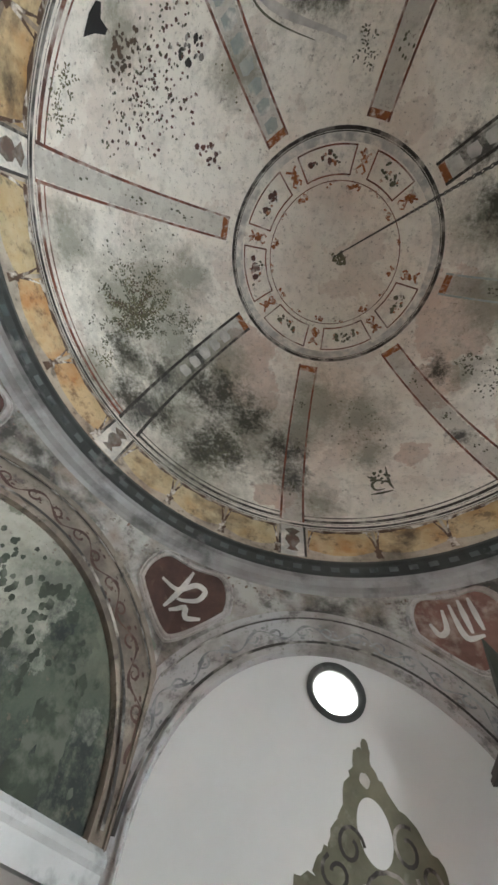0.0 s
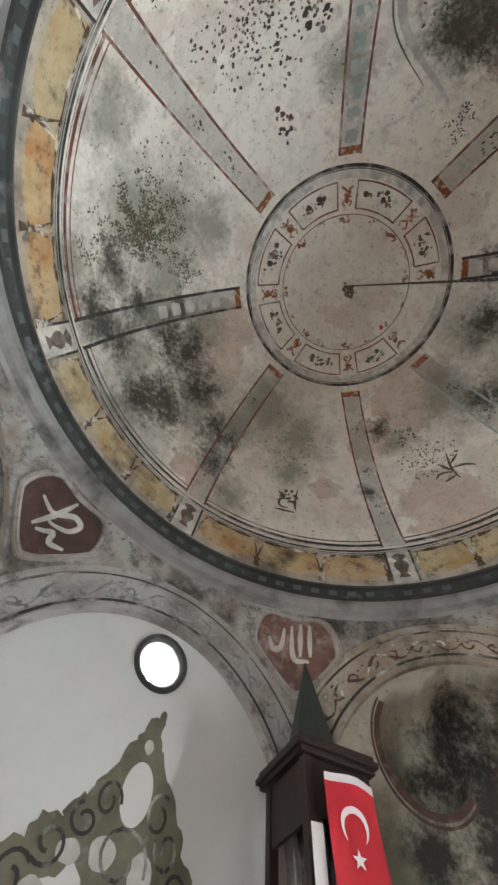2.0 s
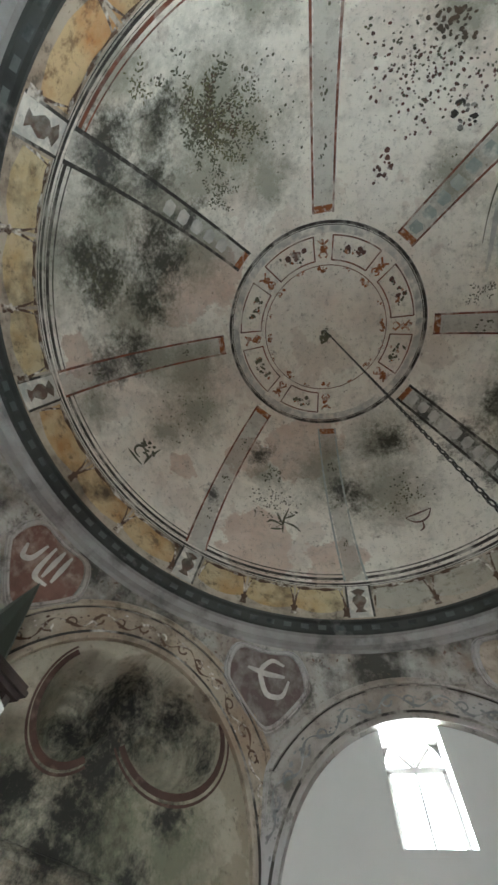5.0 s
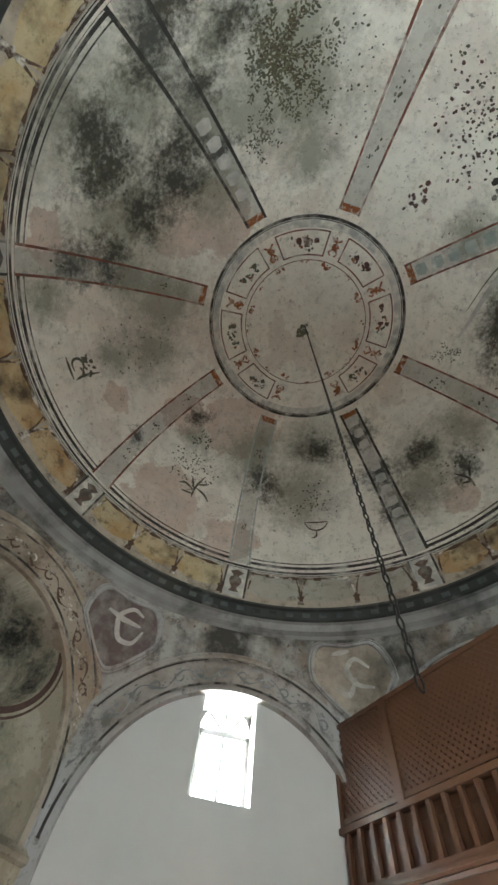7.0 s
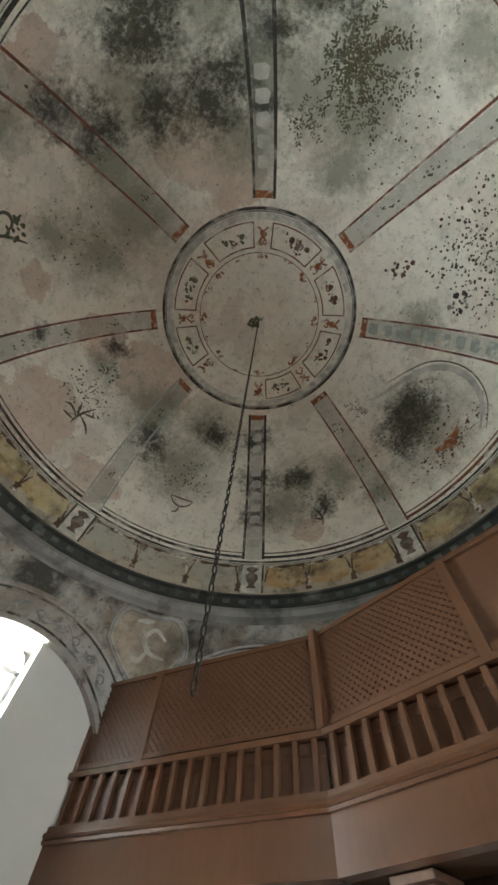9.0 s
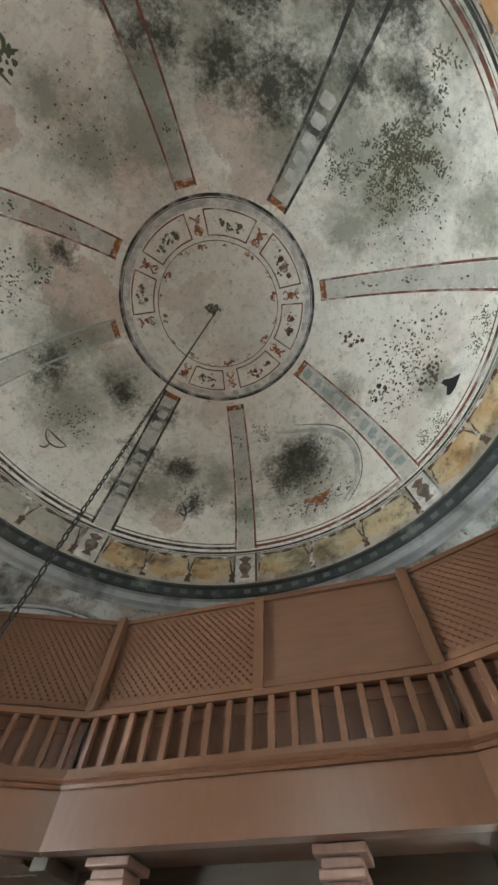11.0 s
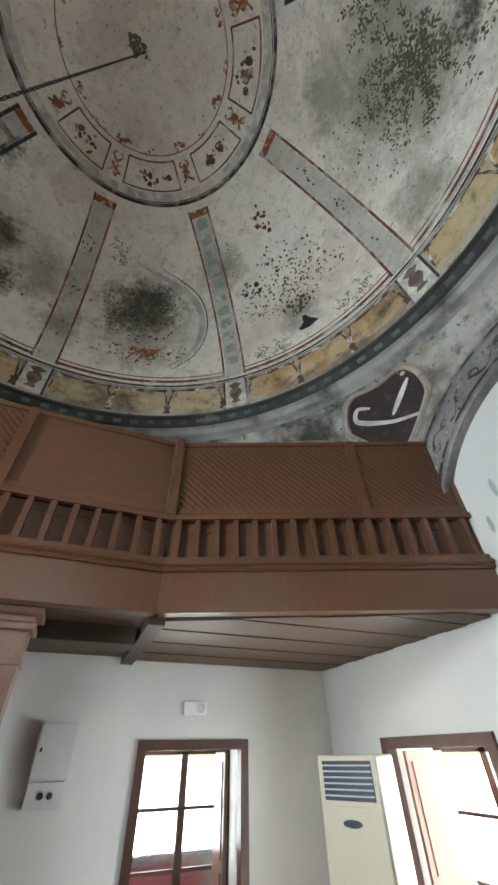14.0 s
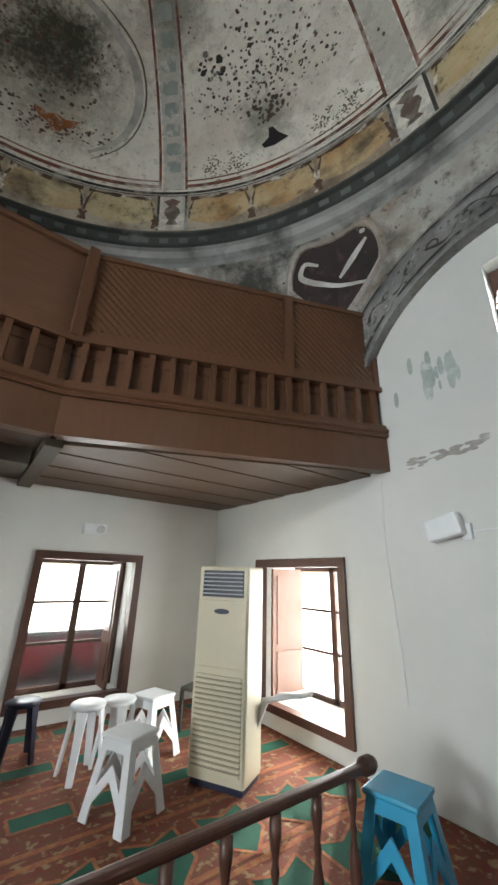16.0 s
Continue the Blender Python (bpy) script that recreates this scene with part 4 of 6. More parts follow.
# vase of flowers
bouquet("painted sprays of red and dark flowers", -150, 73, 15, 2.25, 1.35, 0.032, M_PETAL, 3)
bouquet("painted sprays of red and dark flowers", -150, 74, 13, 2.0, 1.5, 0.026, M_LEAF, 4)
bouquet("painted sprays of red and dark flowers", -151, 73, 9, 1.6, 1.2, 0.026, M_BROWNLEAF, 5)
foliage("painted cluster of dark blossoms", -140, 60, 0.16, 0.16, 16, 0.050, M_DARK, 16)
foliage("painted cluster of dark blossoms", -152, 44, 0.10, 0.22, 16, 0.046, M_PETAL, 17)
foliage("painted fruit over a vase", -150.3, 71.5, 0.26, 0.14, 60, 0.034, M_BROWNLEAF, 18)
for a, p in ((-136, 48), (-135, 56), (-164, 60), (-166, 70)):
    bouquet("painted upright sprig", a, p, 3, 0.55, 0.12, 0.022, M_OLIVELEAF, int(-a + p))
for a in (-137, -142, -160, -165):
    frond_tree("painted grass tufts at the border", a, 81, 7, 0.28, 0.20, 0.20, 0.045, M_OLIVELEAF, -a)
# dark wreath with a fruit bowl
foliage("painted basket of dark fruit", -102, 62, 0.50, 0.36, 170, 0.022, M_LEAF, 6)
foliage("painted basket of dark fruit", -102, 63, 0.60, 0.45, 70, 0.030, M_PETAL, 19)
brush("painted_wreath", "pale painted ring round the dark wreath", -107, 63, [[(0.45, -1.32), (-0.35, -0.95), (-0.95, -0.45), (-1.12, 0.30), (-0.85, 0.95), (-0.35, 1.28)]], 0.07, M_CREAM)
brush("painted_wreath", "grey painted line round the wreath", -107, 63, [[(-0.10, -1.25), (-0.52, -1.0), (-1.06, -0.52), (-1.24, 0.30), (-0.95, 1.02), (-0.40, 1.40)]], 0.016, M_LEAF)
bm = bmesh.new()
fan(bm, [dome_point(shifted(-105, 73.5 + math.degrees(v / RHO), u), 73.5 + math.degrees(v / RHO), 0.010) for u, v in ((-0.34, -0.05), (-0.12, 0.0), (0.0, -0.05), (0.14, 0.0), (0.34, -0.06), (0.26, 0.10), (0.10, 0.17), (0.06, 0.28), (-0.06, 0.28), (-0.10, 0.17), (-0.26, 0.10))])
part("painted_bowl", bm, M_ORANGE, dome, "ochre painted fruit bowl")
foliage("painted fallen leaves", -104, 76, 0.75, 0.18, 110, 0.026, M_PETAL, 8)
frond_tree("painted sprig in a garland", -93, 45, 6, 0.30, 0.25, 0.25, 0.05, M_LEAF, 20)
# small tree over a bowl
bouquet("painted dotted bush over a bowl", -18, 68, 11, 1.35, 0.75, 0.030, M_LEAF, 9)
bouquet("painted dotted bush over a bowl", -17, 67, 7, 1.0, 0.65, 0.026, M_OLIVELEAF, 10)
brush("painted_bowl", "thin red painted bowl", -18.4, 70, [[(-0.28, -0.10), (-0.18, 0.08), (0.0, 0.14), (0.18, 0.08), (0.28, -0.10)], [(-0.28, -0.10), (0.28, -0.10)], [(0.0, 0.14), (0.0, 0.30), (0.12, 0.34)]], 0.022, M_PETAL)
# shrub with a bent stem
bouquet("faded painted bush", -63, 71, 9, 0.85, 0.8, 0.030, M_LEAF, 11)
brush("painted_stem", "dark painted stem", -64, 73, [[(0.05, 0.25), (0.0, 0.0), (0.18, -0.30)], [(0.0, 0.0), (-0.15, -0.25)], [(0.02, 0.1), (0.20, 0.0)]], 0.025, M_DARK)
# sprig with long blades
brush("painted_sprig", "dark painted sprig with long blades", 22.4, 67, [[(0.0, 0.3), (0.05, 0.0), (-0.05, -0.4)], [(0.03, 0.1), (0.30, 0.0), (0.42, 0.12)], [(0.02, 0.0), (-0.25, 0.05), (-0.40, 0.2)], [(0.05, 0.05), (0.22, -0.22)], [(0.0, -0.1), (-0.22, -0.25)], [(0.02, 0.2), (0.30, 0.26)]], 0.028, M_LEAF)
foliage("faded painted bush", 27, 62, 0.40, 0.36, 150, 0.022, M_LEAF, 12)
foliage("faded painted bush", 30, 52, 0.20, 0.16, 40, 0.028, M_LEAF, 21)
# worn small figure of strokes
brush("painted_scrawl", "worn dark painted scrawl", 71.3, 71.5, [[(-0.20, -0.30), (-0.16, 0.10), (-0.22, 0.30)], [(-0.16, 0.12), (0.05, -0.02), (0.20, 0.10), (0.15, 0.28), (-0.05, 0.26)], [(0.05, 0.0), (0.22, -0.12)], [(-0.20, 0.34), (0.25, 0.36)]], 0.030, M_LEAF)
foliage("faded painted figure", 71, 71, 0.14, 0.10, 16, 0.04, M_LEAF, 13)
foliage("faded painted bush", 118, 70, 0.35, 0.35, 90, 0.035, M_LEAF, 14)
foliage("faded painted bush", 72, 55, 0.5, 0.6, 60, 0.02, M_LEAF, 15)
bm = bmesh.new()
fan(bm, [dome_point(shifted(-150.2, 78.6 + dp, du), 78.6 + dp, 0.012) for du, dp in ((-0.24, 1.0), (-0.1, -0.9), (-0.02, -2.8), (0.05, -2.8), (0.07, -0.8), (0.20, 0.2), (0.16, 1.2), (0.0, 1.5))])
part("plaster_hole", bm, M_BLACK, dome, "black hole broken in the plaster")

# sprigs strewn over the spandrels
for mid in range(0, 360, 45):
    rng = random.Random(500 + mid)
    bm = bmesh.new()
    for q in range(150):
        a, z = mid + 22.5 + rng.uniform(-17, 17), rng.uniform(4.9, 6.05)
        u = abs((a + 22.5) % 45 - 22.5)
        if z < Z_SPRING + 0.3 + math.sqrt(max(R_OUT ** 2 - (SIDE * math.tan(radians(u))) ** 2, 0)):
            continue
        r, tilt = rng.uniform(0.012, 0.04), rng.uniform(0, 3.14)
        shape = [(r * math.cos(e), 0.5 * r * math.sin(e)) for e in [math.pi * g / 3 for g in range(6)]]
        fan(bm, [spandrel(a + math.degrees((x * math.cos(tilt) - y * math.sin(tilt)) / 5.0), z + x * math.sin(tilt) + y * math.cos(tilt), 0.006 + 0.00004 * q) for x, y in shape])
    part("spandrel_sprigs", bm, M_SPRIG, dome, "dull painted sprigs on the spandrel")

# lettered shields on the spandrels
SHIELDS = {22.5: (M_DULLMAROON, M_CREAM), 67.5: (M_TERRA, M_CREAM), 112.5: (M_MAROON, M_CREAM), 157.5: (M_MAROON, M_CREAM),
           202.5: (M_BLACKMAROON, M_CREAM), 247.5: (M_MAROON, M_CREAM), 292.5: (M_BAND, M_CREAM), 337.5: (M_BAND, M_CREAM)}


def shield_outline(s):
    pts = []
    for q in range(33):
        t = 2 * math.pi * q / 32
        x, y = math.sin(t), math.cos(t)
        x = math.copysign(abs(x) ** (0.72 if y > 0 else 1.0), x) * 0.64 * (1.0 if y > -0.2 else 1 - 0.5 * (-0.2 - y) / 0.8)
        y = math.copysign(abs(y) ** (0.8 if y > 0 else 1.0), y) * (0.44 - 0.05 * math.cos(4 * t) if y > 0 else 0.58)
        pts.append((x * s, y * s - 0.02))
    return pts


for angle, (ground, ink) in SHIELDS.items():
    spot = lambda x, y, lift: spandrel(angle + math.degrees(x / 4.95), 5.62 + y, lift)
    bm = bmesh.new()
    pts = shield_outline(0.94)
    rows = [[spot(x * k / 4, y * k / 4, 0.012) for x, y in pts] for k in range(5)]
    grid(bm, rows)
    bmesh.ops.remove_doubles(bm, verts=bm.verts, dist=0.0005)
    shield = part("shield", bm, ground, dome, "painted calligraphy shield")
    bm = bmesh.new()
    grid(bm, [[spot(x * k, y * k, 0.012 + h) for x, y in pts] for k, h in ((0.98, 0), (1.0, 0.03), (1.06, 0.035), (1.10, 0.012), (1.13, 0.03), (1.17, 0.0))])
    part("shield_rim", bm, M_ARCH, shield, "pale raised rim")
    # strokes of the worn lettering, as plain bars and hooks
    strokes = {22.5: [[(0.30, 0.2), (0.1, 0.28), (-0.12, 0.1), (0.0, -0.2), (0.25, -0.22), (0.36, 0.0)], [(-0.3, 0.1), (0.3, 0.05)]],
               67.5: [[(0.24, 0.30), (0.22, -0.14)], [(0.10, 0.30), (0.08, -0.14)], [(-0.04, 0.26), (-0.04, -0.1), (0.0, -0.2), (0.2, -0.2)], [(-0.16, 0.2), (-0.2, -0.08), (-0.34, -0.16), (-0.40, 0.02)]],
               112.5: [[(-0.36, 0.02), (-0.1, -0.04), (0.12, 0.16), (0.30, 0.10), (0.22, -0.08), (-0.06, -0.12)], [(0.02, 0.30), (-0.05, 0.0), (-0.18, -0.3)], [(-0.1, -0.3), (0.1, -0.16), (0.12, -0.34), (0.32, -0.3)]],
               202.5: [[(0.45, 0.20), (0.05, -0.1)], [(-0.22, 0.12), (-0.42, 0.2), (-0.5, 0.02), (-0.3, -0.08), (-0.1, -0.14), (0.5, -0.34)], [(0.4, 0.32), (0.42, 0.27)]]}
    for path in strokes.get(angle, [[(0.3, 0.05), (0.1, 0.22), (-0.1, 0.05), (0.05, -0.15), (0.3, -0.2)], [(-0.3, -0.2), (-0.1, -0.3), (0.05, -0.05)], [(-0.25, 0.25), (0.05, 0.3)]]):
        smooth = []
        for (x0, y0), (x1, y1) in zip(path, path[1:]):
            smooth += [(x0 + (x1 - x0) * q / 4, y0 + (y1 - y0) * q / 4) for q in range(4)]
        smooth.append(path[-1])
        for _ in range(2):
            smooth = [smooth[0]] + [tuple((smooth[q - 1][d] + 2 * smooth[q][d] + smooth[q + 1][d]) / 4 for d in (0, 1)) for q in range(1, len(smooth) - 1)] + [smooth[-1]]
        bm = bmesh.new()
        pts = [spot(-x, y, 0.020) for x, y in smooth]
        n = Vector((-math.cos(radians(angle)), -math.sin(radians(angle)), -0.3)).normalized()
        ribbon(bm, pts, [n] * len(pts), [0.018 + 0.022 * math.sin(math.pi * q / max(len(pts) - 1, 1)) for q in range(len(pts))])
        part("pen_stroke", bm, ink, shield, "pale brush stroke")

# ---- mural on the front wall ----
mural = None


def mural_shape(bm, pts, lift):
    fan(bm, [Vector((x, FRONT - lift, z)) for x, z in pts])


def round_shape(x, z, rx, rz, n=20, rag=0.0, rng=None):
    return [(x + rx * (1 + (rng.uniform(-rag, rag) if rng else 0)) * math.cos(2 * math.pi * q / n), z + rz * (1 + (rng.uniform(-rag, rag) if rng else 0)) * math.sin(2 * math.pi * q / n)) for q in range(n)]


rng = random.Random(3)
LUMPS = [(-0.04, 3.98, 0.09, 0.16), (-0.05, 3.84, 0.15, 0.16), (-0.05, 3.58, 0.27, 0.34), (-0.28, 3.40, 0.17, 0.20), (0.20, 3.42, 0.18, 0.22), (-0.42, 3.24, 0.18, 0.16), (0.33, 3.24, 0.16, 0.20),
         (-0.62, 3.06, 0.20, 0.18), (0.45, 3.00, 0.18, 0.24), (-0.05, 3.10, 0.34, 0.30), (-0.80, 2.84, 0.20, 0.22), (0.55, 2.70, 0.20, 0.35), (-0.95, 2.50, 0.20, 0.40), (0.62, 2.25, 0.18, 0.45), (-1.0, 2.0, 0.18, 0.5), (0.02, 4.12, 0.04, 0.10)]
for i, (x, z, rx, rz) in enumerate(LUMPS):
    bm = bmesh.new()
    mural_shape(bm, round_shape(x, z, rx, rz, 22, 0.14, rng), 0.004 + 0.0006 * i)
    if mural is None:
        mural = tagged(part("mural", bm, M_OLIVE), "olive green painted scroll crest on the white wall", "mural", kind="structure")
    else:
        part("scroll_leaf", bm, M_OLIVE, mural)
bm = bmesh.new()
mural_shape(bm, round_shape(-0.05, 3.51, 0.145, 0.225, 28), 0.016)
part("oval_field", bm, M_WHITE, mural, "white painted oval")
for x, z, rx, rz in ((-0.05, 3.86, 0.05, 0.06), (-0.20, 3.10, 0.11, 0.10), (0.14, 3.05, 0.10, 0.13), (-0.46, 3.05, 0.10, 0.07), (-0.62, 2.78, 0.12, 0.12), (0.34, 2.75, 0.10, 0.16)):
    bm = bmesh.new()
    mural_shape(bm, round_shape(x, z, rx, rz, 16, 0.1, rng), 0.017)
    part("pale_field", bm, M_CREAM, mural)
for i, (x, z, rx, rz) in enumerate(LUMPS[3:14]):
    bm = bmesh.new()
    pts = [Vector((x + rx * 0.7 * math.cos(t) * (1 - q / 26), FRONT - 0.019 - 0.0004 * i, z + rz * 0.7 * math.sin(t) * (1 - q / 26))) for q, t in ((q, q * 0.42 + i) for q in range(18))]
    ribbon(bm, pts, [Vector((0, -1, 0))] * 18, 0.014)
    part("scroll", bm, M_DARK, mural)


# ---- windows ----
def bar(bm, at, u0, u1, w0, w1, z0, z1):
    vs = [bm.verts.new(at(u, w, z)) for u in (u0, u1) for w in (w0, w1) for z in (z0, z1)]
    for f in ((0, 1, 3, 2), (4, 6, 7, 5), (0, 4, 5, 1), (2, 3, 7, 6), (0, 2, 6, 4), (1, 5, 7, 3)):
        bm.faces.new([vs[i] for i in f])
    return bm


def bar_part(name, at, u0, u1, w0, w1, z0, z1, material, parent, label=""):
    bm = bar(bmesh.new(), at, u0, u1, w0, w1, z0, z1)
    bmesh.ops.recalc_face_normals(bm, faces=bm.faces)
    return part(name, bm, material, parent, label)


def pane(at, u0, u1, w, z0, z1, parent, material=None):
    ob = bar_part("pane", at, u0, u1, w, w + 0.004, z0, z1, material or M_GLASS, parent)
    ob.visible_shadow = False
    return ob


def tall_window(name, at, opening, label, columns=2, lines=(), frame_wood=M_FRAME, w=0.45):
    u0, u1, z0, z1 = opening
    win = tagged(empty(name), label, "window", kind="structure")
    mid, r = (u0 + u1) / 2, (u1 - u0) / 2
    zs = z1 - r
    bm = bmesh.new()
    bar(bm, at, u0, u0 + 0.06, w, w + 0.07, z0, zs), bar(bm, at, u1 - 0.06, u1, w, w + 0.07, z0, zs)
    bar(bm, at, u0, u1, w, w + 0.07, z0, z0 + 0.07), bar(bm, at, u0, u1, w, w + 0.07, zs - 0.04, zs + 0.03)
    for q in range(16):
        a, b = math.pi * q / 16, math.pi * (q + 1) / 16
        vs = [at(mid + k * math.cos(t), ww, zs + k * math.sin(t)) for t in (a, b) for k in (r, r - 0.06) for ww in (w, w + 0.07)]
        vs = [bm.verts.new(v) for v in vs]
        for f in ((0, 1, 3, 2), (4, 6, 7, 5), (0, 4, 5, 1), (2, 3, 7, 6)):
            bm.faces.new([vs[i] for i in f])
    for q in range(16):
        a, b = math.pi * q / 16, math.pi * (q + 1) / 16
        up = lambda t: (mid + r * max(-1, min(1, 1.42 * math.cos(t))), zs + r * min(1, 1.42 * math.sin(t)))
        fan(bm, [at(x, w + 0.02, z) for x, z in ((mid + r * math.cos(a), zs + r * math.sin(a)), up(a), up(b), (mid + r * math.cos(b), zs + r * math.sin(b)))])
    bmesh.ops.recalc_face_normals(bm, faces=bm.faces)
    part("window_frame", bm, frame_wood, win, "wooden frame with a fanlight")
    for ang in (45, 90, 135):
        t = radians(ang)
        pts = [at(mid + k * math.cos(t), w, zs + k * math.sin(t)) for k in (0.02, r - 0.03)]
        n = (at(0, 0, 0) - at(0, 1, 0)).normalized()
        part("glazing_bar", ribbon(bmesh.new(), pts, [n, n], 0.014), frame_wood, win)
    bar_part("glazing_bar", at, mid - 0.018, mid + 0.018, w, w + 0.05, z0, zs, frame_wood, win)
    for z in lines:
        bar_part("glazing_bar", at, u0, u1, w + 0.005, w + 0.045, z - 0.014, z + 0.014, frame_wood, win)
    pane(at, u0 + 0.05, u1 - 0.05, w + 0.03, z0 + 0.05, zs, win)
    bm = bmesh.new()
    for ww in (w + 0.030, w + 0.034):
        fan(bm, [at(mid + (r - 0.03) * math.cos(math.pi * q / 16), ww, zs + (r - 0.03) * math.sin(math.pi * q / 16)) for q in range(17)])
    part("pane", bm, M_GLASS, win).visible_shadow = False
    return win


M_PALEFRAME = surface("grey_window_paint", (0.34, 0.32, 0.30), (0.28, 0.26, 0.25), 3.0, 0.5)
tall_window("window_1", right_at, WIN_R, "bright arched window with a fanlight in the white wall", lines=(), frame_wood=M_PALEFRAME)
tall_window("window_2", left_at, WIN_L, "arched upper window in a dark wooden frame", lines=(3.85,), w=0.14)
win = tagged(empty("window_3"), "small round window in a grey ring frame", "window", kind="structure")
bm = bmesh.new()
rows = []
for r, w in ((0.285, -0.03), (0.335, -0.03), (0.335, 0.02), (0.285, 0.06), (0.255, 0.06), (0.255, 0.0), (0.285, -0.03)):
    rows.append([front_at(-0.18 + r * math.cos(2 * math.pi * q / 48), w, 4.68 + r * math.sin(2 * math.pi * q / 48)) for q in range(49)])
grid(bm, rows)
bmesh.ops.recalc_face_normals(bm, faces=bm.faces)
part("window_frame", bm, M_CORNICE, win, "dark grey ring frame", smooth=True)
bm = lathe(bmesh.new(), [(0.27, 0.0), (0.27, 0.005)], 40, Matrix.Translation((-0.18, FRONT + 0.12, 4.68)) @ pose(0, 0, 0, 90))
part("pane", bm, M_GLASS, win).visible_shadow = False


def casement(name, at, opening, label, w=0.45):
    u0, u1, z0, z1 = opening
    win = tagged(empty(name), label, "window", kind="structure")
    f = 0.085
    for a, b, c, d in ((u0 - f, u0 + 0.02, z0 - 0.06, z1 + f), (u1 - 0.02, u1 + f, z0 - 0.06, z1 + f), (u0 + 0.02, u1 - 0.02, z1 - 0.02, z1 + f), (u0 + 0.02, u1 - 0.02, z0 - 0.06, z0 + 0.03)):
        bar_part("window_frame", at, a, b, -0.035, 0.10, c, d, M_FRAME, win, "dark red-brown wooden frame")
    bar_part("window_sill", at, u0, u1, -0.02, w + 0.1, z0 - 0.03, z0 + 0.012, M_WHITE, win, "white plastered sill")
    inner = 0.06
    for a, b, c, d in ((u0, u0 + inner, z0, z1), (u1 - inner, u1, z0, z1), (u0, u1, z1 - inner, z1), (u0, u1, z0 + 0.012, z0 + inner + 0.02), ((u0 + u1) / 2 - 0.045, (u0 + u1) / 2 + 0.045, z0, z1)):
        bar_part("casement_frame", at, a, b, w, w + 0.07, c, d, M_FRAME, win)
    for side in (0, 1):
        a = u0 + inner if side == 0 else (u0 + u1) / 2 + 0.045
        b = (u0 + u1) / 2 - 0.045 if side == 0 else u1 - inner
        step = (z1 - z0 - 2 * inner) / 3
        for q in (1, 2):
            z = z0 + inner + step * q
            bar_part("glazing_bar", at, a, b, w + 0.01, w + 0.05, z - 0.018, z + 0.018, M_FRAME, win)
        for q in range(3):
            pane(at, a, b, w + 0.03, z0 + inner + step * q + 0.02, z0 + inner + step * (q + 1) - 0.02, win, M_HAZE)
    return win


win_back = casement("window_4", back_at, WIN_B, "brown wooden casement window with six panes, slightly open")
win_side = casement("window_5", left_at, DOOR_L, "deep window in a dark wooden frame, inner shutter folded back", 0.68)

win_low = casement("window_6", right_at, WIN_LOW, "brown wooden casement window in the white wall")


def leaf(parent, at, u, w0, w1, z0, z1, material, label):
    """A panelled leaf that stands square to the wall inside the reveal."""
    leaf_part = bar_part("shutter", at, u - 0.02, u + 0.02, w0, w1, z0, z1, material, parent, label)
    for a, b in ((0.06, 0.34), (0.40, 0.94)):
        lo, hi = z0 + (z1 - z0) * a, z0 + (z1 - z0) * b
        bar_part("raised_panel", at, u - 0.032, u + 0.032, w0 + 0.07, w1 - 0.07, lo, hi, material, leaf_part)


leaf(win_side, left_at, DOOR_L[0] + 0.20, 0.05, 0.60, 0.26, 1.84, M_PALEDOOR, "pale brown panelled shutter")
leaf(win_back, back_at, WIN_B[0] + 0.20, 0.03, 0.43, 0.26, 1.86, M_FRAME, "open panelled shutter")

# things outside the lower windows
for x, y, w, d, h, m, label in ((-2.6, -9.5, 1.7, 4.0, 1.1, M_FLAG, "red parked car seen through the window"), (-4.8, -9.8, 1.7, 4.0, 1.15, M_GREYBOX, "pale parked car seen through the window")):
    car = tagged(empty("car", (x, y, -0.5)), label, "car")
    bm = box(bmesh.new(), -d / 2, d / 2, -w / 2, w / 2, 0.25, 0.8, bevel=0.12)
    part("body", bm, m, car, smooth=True)
    bm = box(bmesh.new(), -d * 0.28, d * 0.28, -w * 0.42, w * 0.42, 0.8, h + 0.3, bevel=0.14)
    part("cabin", bm, M_NAVY, car, "dark glazed cabin", smooth=True)
    for sx in (-1, 1):
        for sy in (-1, 1):
            part("wheel", lathe(bmesh.new(), [(0.2, -0.1), (0.31, -0.08), (0.31, 0.08), (0.2, 0.1)], 20, pose(sx * d * 0.31, sy * w * 0.46, 0.31, 90)), M_IRON, car)

# ---- gallery ----
GZ0, GZ1, GZ2, GZ3 = 2.84, 3.28, 3.86, 4.95      # foot of fascia, foot of rail, top of rail, top of lattice
PLAN = [Vector((LEFT + 0.01, -1.38, 0)), Vector((-2.08, -2.62, 0)), Vector((1.52, -2.60, 0)), Vector((RIGHT - 0.01, -1.30, 0))]
gallery = tagged(empty("gallery", (0, BACK, 0)), "brown painted wooden gallery with lattice screen and turned-back wings", "gallery")


def gpart(name, bm, material, parent=gallery, label="", smooth=False):
    ob = part(name, bm, material, parent, label, smooth)
    if parent is gallery:
        ob.matrix_parent_inverse = gallery.matrix_world.inverted()
    return ob


def along(a, b):
    """A frame on the stretch a to b: x along it, y out towards the room, z up."""
    d = (b - a).normalized()
    n = Vector((-d.y, d.x, 0))
    return Matrix(((d.x, n.x, 0, a.x), (d.y, n.y, 0, a.y), (0, 0, 1, 0), (0, 0, 0, 1))), (b - a).length


